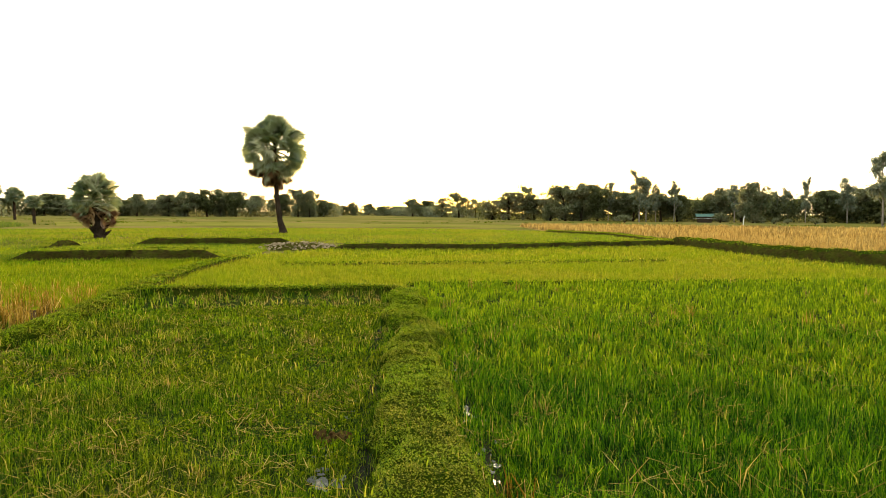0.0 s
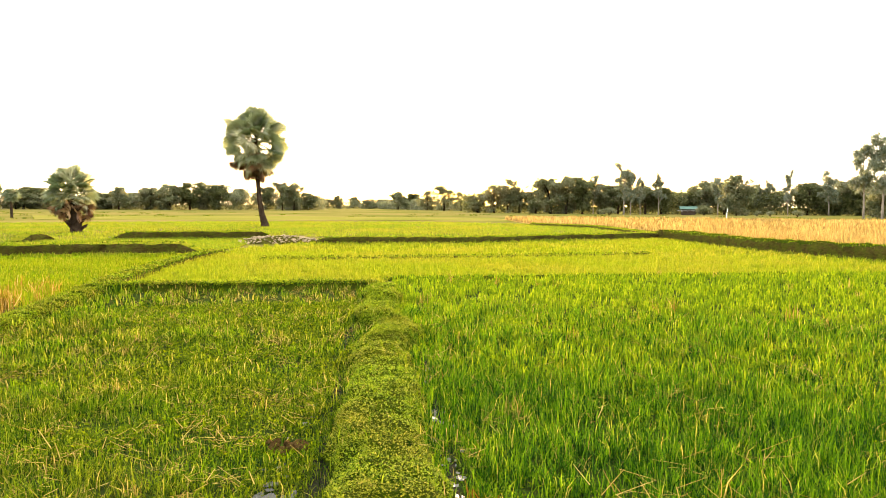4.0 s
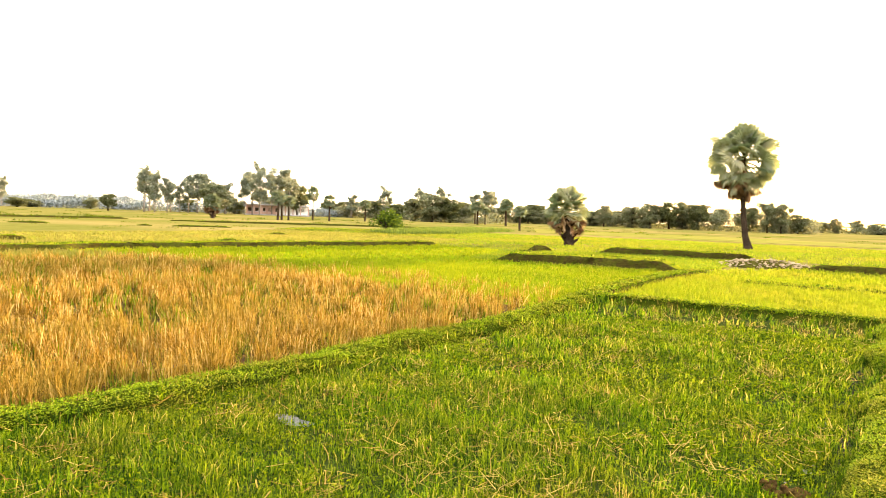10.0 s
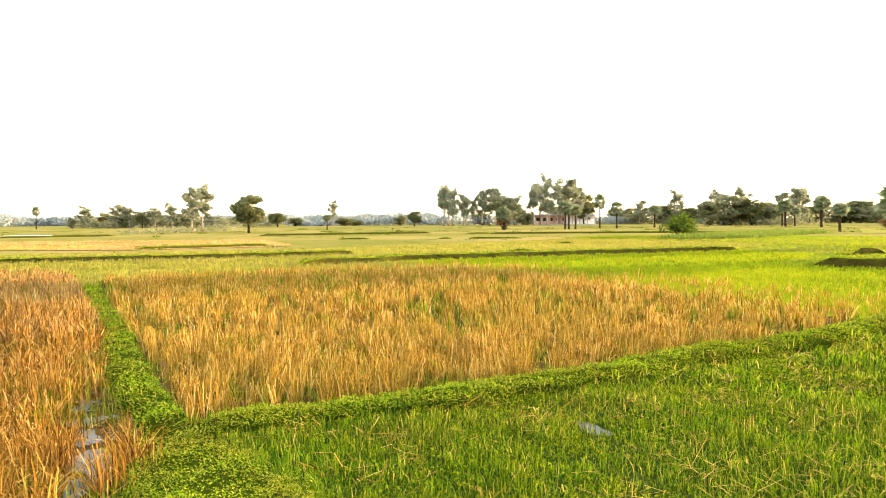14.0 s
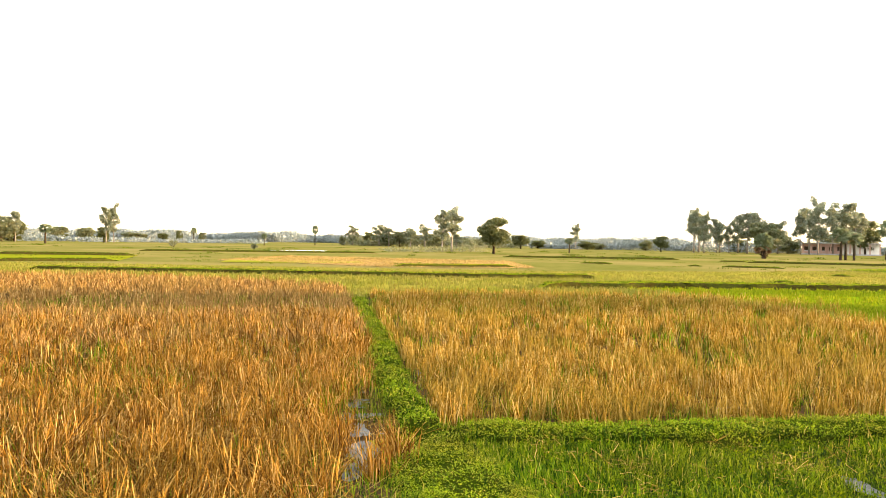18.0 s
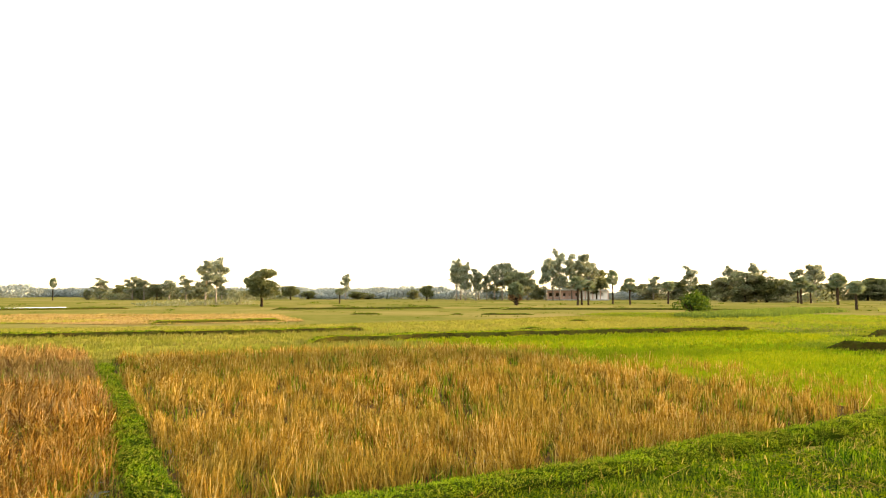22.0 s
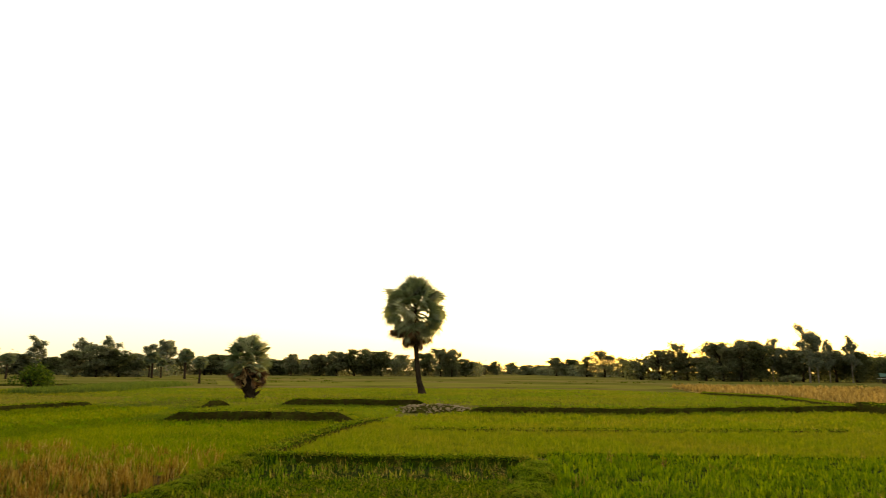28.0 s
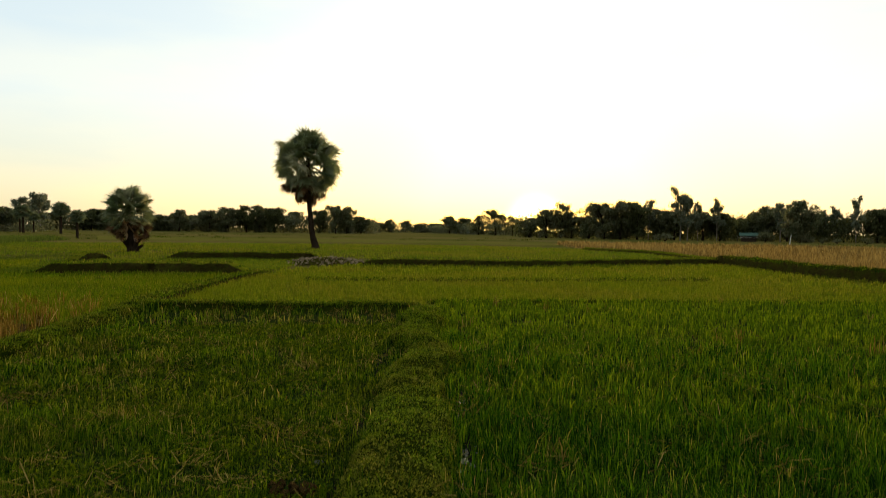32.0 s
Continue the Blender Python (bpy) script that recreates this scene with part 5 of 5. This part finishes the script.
def ringed_trunk(points, radii, seed):
    """A palm trunk with old leaf rings."""
    pts, rad = [], []
    for (a, ra), (b, rb) in zip(zip(points, radii), zip(points[1:], radii[1:])):
        a, b = Vector(a), Vector(b)
        n = max(2, int((b - a).length / 0.12))
        for k in range(n):
            pts.append(a.lerp(b, k / n)), rad.append((ra + (rb - ra) * k / n) * (1.06 if len(pts) % 2 else 0.97))
    pts.append(Vector(points[-1])), rad.append(radii[-1])
    return tube(pts, rad, 12)


def fronds(parent, name, centre, meshes, count, seed, low, high, jitter, size=(0.85, 1.15), twist=1.0):
    """Leaves set all round the head of a palm, from hanging to upright."""
    g = np.random.default_rng(seed)
    for k in range(count):
        az = 2.39996 * k + g.uniform(-0.3, 0.3)
        el = min(high, low + (high - low) * ((k + 0.5) / count) + g.uniform(-jitter, jitter))
        ob = under(name, meshes[k % len(meshes)][0], parent)
        under("stalk", meshes[k % len(meshes)][1], ob)
        s = g.uniform(*size)
        c = Vector(centre) + Vector((0, 0, 0.006 * el))
        ob.matrix_local = Matrix.Translation(c) @ Euler((g.uniform(-twist, twist), -radians(el), az), "XYZ").to_matrix().to_4x4() @ Matrix.Diagonal((s, s, s, 1))


def tall_palm():
    root = empty("fan_palm", -12.6, 53.3, "tall fan palm with curved dark trunk and brown hanging leaves", "palm tree")
    v, f = ringed_trunk([(0, 0, -0.1), (-0.1, 0, 0.35), (-0.29, 0, 1.0), (-0.46, 0, 2.3), (-0.6, 0, 3.8), (-0.68, 0, 7.0)], [0.36, 0.28, 0.22, 0.19, 0.18, 0.16], 1)
    obj("trunk", v, f, [bark], root, "dark ringed palm trunk, bent near its foot", True)
    dome = [frond_mesh(s, 1.2, 1.2, 260, palm_green) for s in (1, 2, 3)]
    side = [frond_mesh(s, 1.55, 1.25, 270, palm_green) for s in (6, 7)]
    skirt = [frond_mesh(s, 1.45, 1.2, 190, palm_green) for s in (8, 9)]
    dead = [frond_mesh(s, 1.5, 1.0, 80, palm_dead) for s in (4, 5)]
    top = (-0.66, 0, 6.62)
    fronds(root, "frond", top, dome, 17, 15, 34, 84, 5, (0.95, 1.08), 0.9)
    fronds(root, "frond", top, side, 22, 5, -16, 30, 7, (0.88, 1.16), 1.3)
    fronds(root, "frond", (-0.66, 0, 6.5), skirt, 20, 25, -56, -18, 7, (0.92, 1.12), 0.9)
    fronds(root, "dead_frond", (-0.66, 0, 6.2), dead, 26, 8, -82, -36, 6, (0.7, 1.12), 1.4)
    lone = under("frond", side[0][0], root)
    under("stalk", side[0][1], lone)
    lone.matrix_local = pose(-0.66, 0, 6.95, 20, -26, 182) @ Matrix.Scale(1.12, 4)


def bush_palm(x, y, leaf, dry):
    root = empty("young_fan_palm", x, y, "short bushy fan palm with brown dead leaves on its flanks", "palm tree")
    v, f = ringed_trunk([(0, 0, -0.1), (-0.08, 0, 0.7), (-0.3, 0, 2.0)], [0.34, 0.3, 0.24], 1)
    obj("trunk", v, f, [bark], root, "thick dark trunk with old leaf bases", True)
    g = np.random.default_rng(3)
    stub = mesh_of(obj("leaf_base", *tube([(0, 0, 0), (0.3, 0, 0.06), (0.62, 0, 0.3)], [0.09, 0.07, 0.03], 5), [bark]))
    for k in range(44):
        ob = under("leaf_base", stub, root)
        ob.matrix_local = pose(-0.006 * k, 0, 0.05 + 0.032 * k, 0, -14 + 30 * g.uniform(), 137.5 * k)
    green = [frond_mesh(s, 0.92, 0.86, 240, leaf) for s in (11, 12, 13)]
    dead = [frond_mesh(s, 0.9, 0.62, 100, palm_dead) for s in (14, 15, 16)]
    fronds(root, "frond", (-0.32, 0, 2.3), green, 30, 6, -14, 40, 8, (0.8, 0.98), 1.4)
    fronds(root, "frond", (-0.32, 0, 2.3), green, 12, 26, 42, 76, 6, (0.76, 0.9), 1.2)
    fronds(root, "frond", (-0.32, 0, 2.2), green, 8, 16, -36, -16, 8, (0.75, 0.9), 1.4)
    fronds(root, "dead_frond", (-0.3, 0, 2.0), dead, dry, 9, -48, -14, 8, (0.75, 1.05), 1.6)
    return root


def small_palm_meshes(seed):
    """A far fan palm, 5 m high and 2.8 m wide: trunk and crown."""
    v, f = ringed_trunk([(0, 0, -0.1), (0.06, 0, 1.5), (0.0, 0, 3.9)], [0.19, 0.14, 0.12], seed)
    trunk = mesh_of(obj("trunk", v, f, [bark], smooth=True))
    g, pieces = np.random.default_rng(seed), []
    for k in range(34):
        v, f = fan_leaf(seed + k, 0.72, 250, 12)
        el = -65 + 145 * (k + 0.5) / 34 + g.uniform(-8, 8)
        m = Matrix.Translation((0, 0, 3.9)) @ Euler((g.uniform(-0.8, 0.8), -radians(el), 2.39996 * k), "XYZ").to_matrix().to_4x4()
        pieces.append(([m @ (Vector(p) + Vector((0.7, 0, 0))) for p in v], f))
        pieces.append(tube([m @ Vector((0, 0, 0)), m @ Vector((0.75, 0, 0))], [0.03, 0.02], 4))
    return trunk, mesh_of(obj("crown", *join(pieces), [palm_far]))


def shrub_meshes(seed, leaf=None):
    """A low round shrub, 2.6 m high and 4 m wide."""
    g = np.random.default_rng(seed)
    stems = [tube([(0, 0, -0.1), (math.cos(a) * 0.6, math.sin(a) * 0.6, 0.8), (math.cos(a) * 1.3, math.sin(a) * 1.3, 1.6)], [0.08, 0.06, 0.02], 5) for a in (0.3, 1.6, 2.8, 4.1, 5.3)]
    trunk = mesh_of(obj("trunk", *join(stems), [bark]))
    clumps = [((g.normal(0, 0.8), g.normal(0, 0.8), g.uniform(0.7, 1.8)), g.uniform(0.55, 0.9), 0.8) for _ in range(16)]
    pts = crown_points(clumps, 260, seed + 1)
    return trunk, mesh_of(big_mesh("crown", *leaf_cards(pts, np.full(len(pts), 0.13), seed + 2), leaf or tree_leaf))


KINDS = {
    "broad": ([broad_tree_meshes(s, m) for s, m in ((21, tree_leaf), (22, dark_leaf), (23, tree_leaf), (24, dark_leaf), (25, tree_leaf), (26, dark_leaf), (27, tree_leaf))], 9.6, 8.0, "tree", "tree", ("leafy green round-crowned tree in a line of woods", "dark green broadleaf tree among the woods")),
    "light": ([broad_tree_meshes(s, tree_leaf, 460, 15) for s in (28, 29, 30)], 9.6, 8.0, "light_tree", "tree", ("thin-leaved tree with the low sun shining through",)),
    "lone": ([broad_tree_meshes(s, m, 900, 17, -0.95) for s, m in ((61, dark_leaf), (62, tree_leaf))], 9.6, 8.0, "field_tree", "tree", ("single round-crowned tree on a bare trunk in the fields",)),
    "gum": ([gum_tree_meshes(s) for s in (31, 32, 33, 34, 35, 36)], 9.7, 3.9, "gum_tree", "tree", ("tall slender tree with pale trunk and thin crown",)),
    "palm": ([small_palm_meshes(s) for s in (41, 42)], 5.1, 2.8, "small_fan_palm", "palm tree", ("far fan palm with a dark bare trunk",)),
    "bush": ([shrub_meshes(54, shrub_leaf)], 2.5, 4.0, "bush", "bush", ("round leafy green bush standing among pale reeds",)),
    "shrub": ([shrub_meshes(s) for s in (51, 52)], 2.6, 4.0, "shrub", "shrub", ("low round green shrub in the field",)),
}
placed = 0


def stand(rows, group):
    global placed
    for kind, x, y, high, wide in rows:
        shapes, h0, w0, name, category, labels = KINDS[kind]
        k = placed % len(shapes)
        root = empty(name, x, y, labels[k % len(labels)], category, group)
        root.rotation_euler = (0, 0, 2.4 * placed)
        slim = 0.82 if kind == "gum" else 1.0
        root.scale = (slim * wide / w0, slim * wide / w0, high / h0)
        under("trunk", shapes[k][0], root), under("crown", shapes[k][1], root)
        placed += 1


for rows, group in ((WEST_WOOD, "western tree line"), (MID, "scattered field trees"), (GROVE, "grove by the pale building"), (GROVE_EAST, "grove by the pale building"), (NORTH_WEST, "woods behind the shrub"), (NORTH, "northern tree line"), (NORTH_LOW, "low far trees"), (SUN_WOOD, "woods under the low sun"), (EAST_WOOD, "eastern woods"), (FAR_WEST, "far western trees")):
    stand(rows, group)
stand([("bush", -44.6, 49.4, 2.3, 3.9)], "")
tall_palm()
bush_palm(-20.85, 41.14, palm_green, 24)
bush_palm(-97.0, 65.0, palm_far, 44)


# ---- undergrowth, far woods, reeds ----
def thicket(name, label, line, depth, low, high, per_m, size, leaf, seed, category="bushes"):
    """A belt of bushes of uneven height along a line, as stuff."""
    g, out = np.random.default_rng(seed), []
    pts = resample(line, 2.0)
    for p in pts:
        h = low + (high - low) * (0.5 + 0.9 * noise.noise(Vector((p.x * 0.11, p.y * 0.11, seed))))
        h = max(0.5, h)
        n = int(per_m * 2.0)
        q = np.empty((n, 3))
        q[:, 0], q[:, 1] = p.x + g.normal(0, 1.2, n), p.y + g.normal(0, depth, n)
        q[:, 2] = h * g.uniform(0.0, 1.0, n) ** 0.8 * (1 + 0.12 * g.normal(0, 1, n))
        out.append(q)
    out = np.concatenate(out)
    return tagged(big_mesh(name, *leaf_cards(out, np.full(len(out), size), seed), leaf), label, category, "", "stuff")


def arc(dist, a0, a1, wave=0.06):
    return [(-math.sin(radians(a)) * dist * (1 + wave * math.sin(a * 0.7)), math.cos(radians(a)) * dist * (1 + wave * math.sin(a * 0.7))) for a in np.arange(a0, a1 + 0.1, 2.0)]


thicket("east_undergrowth", "dark bushes under the eastern woods", [(95, 140), (80, 152), (62, 162), (45, 158), (25, 164), (10, 172)], 1.5, 3.4, 6.0, 300, 0.3, dark_leaf, 61)
thicket("north_undergrowth", "dark bushes under the northern tree line", [(-36, 224), (-60, 218), (-80, 212), (-105, 214), (-125, 200), (-150, 172), (-165, 160)], 1.5, 3.2, 6.0, 260, 0.32, tree_leaf, 62)
thicket("north_low_bushes", "low far bushes on the plain", [(14, 236), (-2, 262), (-25, 338), (-52, 330), (-44, 226)], 2.0, 2.0, 5.0, 90, 0.4, tree_leaf, 63)
thicket("grove_undergrowth", "bushes behind the pale building", [(-165, 162), (-176, 148), (-190, 135), (-205, 125), (-222, 112), (-225, 90), (-235, 68)], 1.8, 1.4, 4.2, 150, 0.32, hazed_leaf, 64)
thicket("west_undergrowth", "low bushes under the western trees", [(-232, 60), (-225, 40), (-222, 25), (-228, 12), (-245, 2)], 1.8, 1.4, 3.6, 120, 0.3, tree_leaf, 65)
thicket("far_woods", "hazy woods along the far horizon", arc(430, 62, 126), 4.0, 2.2, 6.2, 330, 0.5, hazed_leaf, 66, "woods")
thicket("north_west_undergrowth", "bushes under the trees behind the palms", [(-158, 166), (-145, 165), (-130, 172), (-118, 158), (-112, 141), (-104, 141), (-98, 150)], 1.5, 0.7, 2.6, 80, 0.3, tree_leaf, 70)
thicket("far_hedge", "low hedge across the far plain", [(-215, -95), (-222, -75), (-240, -55), (-255, -30)], 1.5, 0.6, 1.7, 70, 0.3, hazed_leaf, 67)
thicket("field_bushes", "low scrub beside the pale-trunked trees", [(-112, 8), (-115, 14), (-118, 19), (-121, 25)], 0.8, 0.4, 1.3, 80, 0.16, tree_leaf, 68)
REEDS = [(-41.2, 43.6), (-37, 42.8), (-37, 50), (-42, 62), (-44.5, 72), (-50, 75), (-47, 60)]
grass("reed_strip", "tall pale green reeds around the shrub", REEDS, [(50, 90, 95, 0.42, 0.05, 0.5)], reed_leaf, 69, 0.3, 8)


# ---- buildings and small things ----
def long_building():
    root = empty("school_building", -167.6, 134.7, "long low pink and white building with a flat roof", "building")
    root.rotation_euler = (0, 0, math.atan2(14.5, 11.6))
    obj("wall", *box(-9.3, 0, -0.05, 9.3, 5, 3.0), [wall_white], root, "white painted wall")
    obj("veranda_wall", *box(-9.3, -0.06, -0.05, 0.5, 0.0, 2.9), [wall_pink], root, "pink painted wall")
    obj("roof", *box(-9.7, -2.0, 3.0, 9.7, 5.4, 3.25), [roof_grey], root, "flat grey roof slab")
    obj("plinth", *box(-9.5, -1.9, -0.1, 9.5, -0.06, 0.3), [roof_grey], root)
    post, opening, ledge = mesh_of(obj("column", *box(-0.16, -0.16, 0.3, 0.16, 0.16, 3.0), [wall_pink])), mesh_of(obj("window", *box(-0.5, -0.05, 1.1, 0.5, 0.0, 2.2), [dark_wood])), mesh_of(obj("window_sill", *box(-0.56, -0.1, 1.0, 0.56, 0.0, 1.1), [wall_white]))
    for k in range(9):
        c = under("column", post, root)
        c.location = (-9.1 + 2.275 * k, -1.7, 0)
        if k < 5:
            w = under("window", opening, root)
            w.location = (-8.2 + 2.0 * k, -0.06, 0)
            under("window_sill", ledge, w)


def hut():
    root = empty("farm_hut", 53.9, 141.0, "small farm hut with a green sheet roof", "hut")
    root.rotation_euler, root.scale = (0, 0, -0.3), (0.68, 0.68, 0.68)
    obj("wall", *box(-2.0, 0, -0.05, 2.0, 3, 1.9), [dark_wood], root, "dark board wall")
    v = [(-2.6, -0.6, 1.75), (2.6, -0.6, 1.75), (2.6, 1.5, 2.6), (-2.6, 1.5, 2.6), (2.6, 3.6, 1.75), (-2.6, 3.6, 1.75)]
    v += [(x, y, z + 0.06) for x, y, z in v]
    obj("roof", v, [(1, 0, 3, 2), (2, 3, 5, 4), (6, 7, 8, 9), (9, 8, 10, 11), (0, 1, 7, 6), (4, 5, 11, 10), (1, 2, 8, 7), (2, 4, 10, 8), (3, 0, 6, 9), (5, 3, 9, 11)], [roof_green], root, "green sheet metal roof")
    obj("awning", *box(-3.3, -2.2, 1.25, 2.9, -1.2, 1.31), [wall_white], root, "pale sheet awning on posts")
    leg = mesh_of(obj("post", *box(-0.05, -0.05, -0.05, 0.05, 0.05, 1.25), [dark_wood]))
    for x in (-3.2, -1.1, 0.9, 2.8):
        p = under("post", leg, root)
        p.location = (x, -2.1, 0)
    obj("doorway", *box(-0.5, -0.05, 0, 0.5, 0.0, 1.6), [dark_wood], root, "dark open doorway")


def heap():
    root = empty("clod_heap", -7.0, 32.4, "low spread heap of pale earth clods", "heap")
    g = np.random.default_rng(8)
    shapes = []
    for s in range(4):
        bm = bmesh.new()
        bmesh.ops.create_icosphere(bm, subdivisions=1, radius=1)
        for v in bm.verts:
            v.co *= 0.75 + 0.5 * g.uniform()
            v.co.z *= 0.7
        me = bpy.data.meshes.new("clod")
        bm.to_mesh(me)
        bm.free()
        me.materials.append(rubble_stone)
        shapes.append(me)
    v, f, n = [(0, 0, 0.26)], [], 20
    for q in (0.35, 0.7, 1.0):
        for k in range(n):
            a = 2 * math.pi * k / n
            w = q * (1 + 0.3 * noise.noise(Vector((math.cos(a) * 2, math.sin(a) * 2, q))))
            v.append((1.75 * w * math.cos(a), 2.3 * w * math.sin(a), 0.24 * (1 - q * q) - 0.02 + 0.07 * noise.noise(Vector((a, q * 5, 1)))))
    for k in range(n):
        m = (k + 1) % n
        f += [(0, 1 + k, 1 + m), (1 + k, 1 + n + k, 1 + n + m, 1 + m), (1 + n + k, 1 + 2 * n + k, 1 + 2 * n + m, 1 + n + m)]
    obj("mound", v, f, [bank_soil], root, "low dark earth mound under the clods", True)
    for k in range(260):
        a, r = g.uniform(0, 6.28), math.sqrt(g.uniform())
        s = 0.025 + 0.065 * g.uniform() ** 2
        c = under("clod", shapes[k % 4], root)
        c.matrix_local = pose(1.85 * r * math.cos(a), 2.4 * r * math.sin(a), 0.02 + 0.24 * max(0, 1 - r * r), 40 * g.uniform(), 40 * g.uniform(), 360 * g.uniform()) @ Matrix.Diagonal((s * g.uniform(0.9, 2.0), s, s * 0.8, 1))


def mud_heap():
    """Dug-out clods with a dark hollow between them."""
    root = empty("mud_heap", -0.86, 5.02, "small heap of dug brown mud clods beside the walked bank", "mud heap")
    g = np.random.default_rng(12)
    for k in range(11):
        bm = bmesh.new()
        bmesh.ops.create_icosphere(bm, subdivisions=2, radius=1)
        for v in bm.verts:
            v.co *= 0.8 + 0.5 * noise.noise(v.co * 1.6 + Vector((k * 3.1, 0, 0)))
        me = bpy.data.meshes.new("clod")
        bm.to_mesh(me)
        bm.free()
        me.materials.append(dug_mud)
        a, r = 2 * math.pi * k / 11, 0.1 if k % 3 else 0.055
        c = under("clod", me, root)
        c.matrix_local = pose(r * 1.3 * math.cos(a), r * math.sin(a), 0.03 + 0.02 * g.uniform(), 90 * g.uniform(), 90 * g.uniform(), 360 * g.uniform()) @ Matrix.Diagonal((0.045 * g.uniform(0.7, 1.3), 0.035, 0.03, 1))


def tufts():
    """Single tall bunches of dry stubble at the bank's corner."""
    for k, (x, y, n, h) in enumerate([(-5.05, 0.62, 130, 0.36), (-4.75, 0.45, 90, 0.3), (-5.3, 0.2, 80, 0.34), (-5.9, 0.25, 70, 0.3), (0.36, 4.0, 20, 0.2), (0.43, 3.7, 16, 0.22)]):
        g = np.random.default_rng(90 + k)
        n = int(n * 1.7)
        v, l, s = stem_arrays(g.normal(0, 0.06, n), g.normal(0, 0.06, n), np.zeros(n), h, 0.0055, 0.75, 95 + k)
        ob = big_mesh("stubble_tuft", v, l, s, straw)
        ob.location = (x, y, 0.0)
        tagged(ob, "single bunch of dry orange stubble beside the bank", "stubble", "stubble bunches by the bank")


long_building()
hut()
heap()
mud_heap()
tufts()


def field_post():
    root = obj("field_post", *tube([(0, 0, -0.1), (0.05, 0, 0.8), (0.18, 0, 1.5)], [0.07, 0.06, 0.05], 8), [wall_white])
    root.location = (46.6, 106.2, 0)
    tagged(root, "white leaning post at the field edge", "post")


field_post()
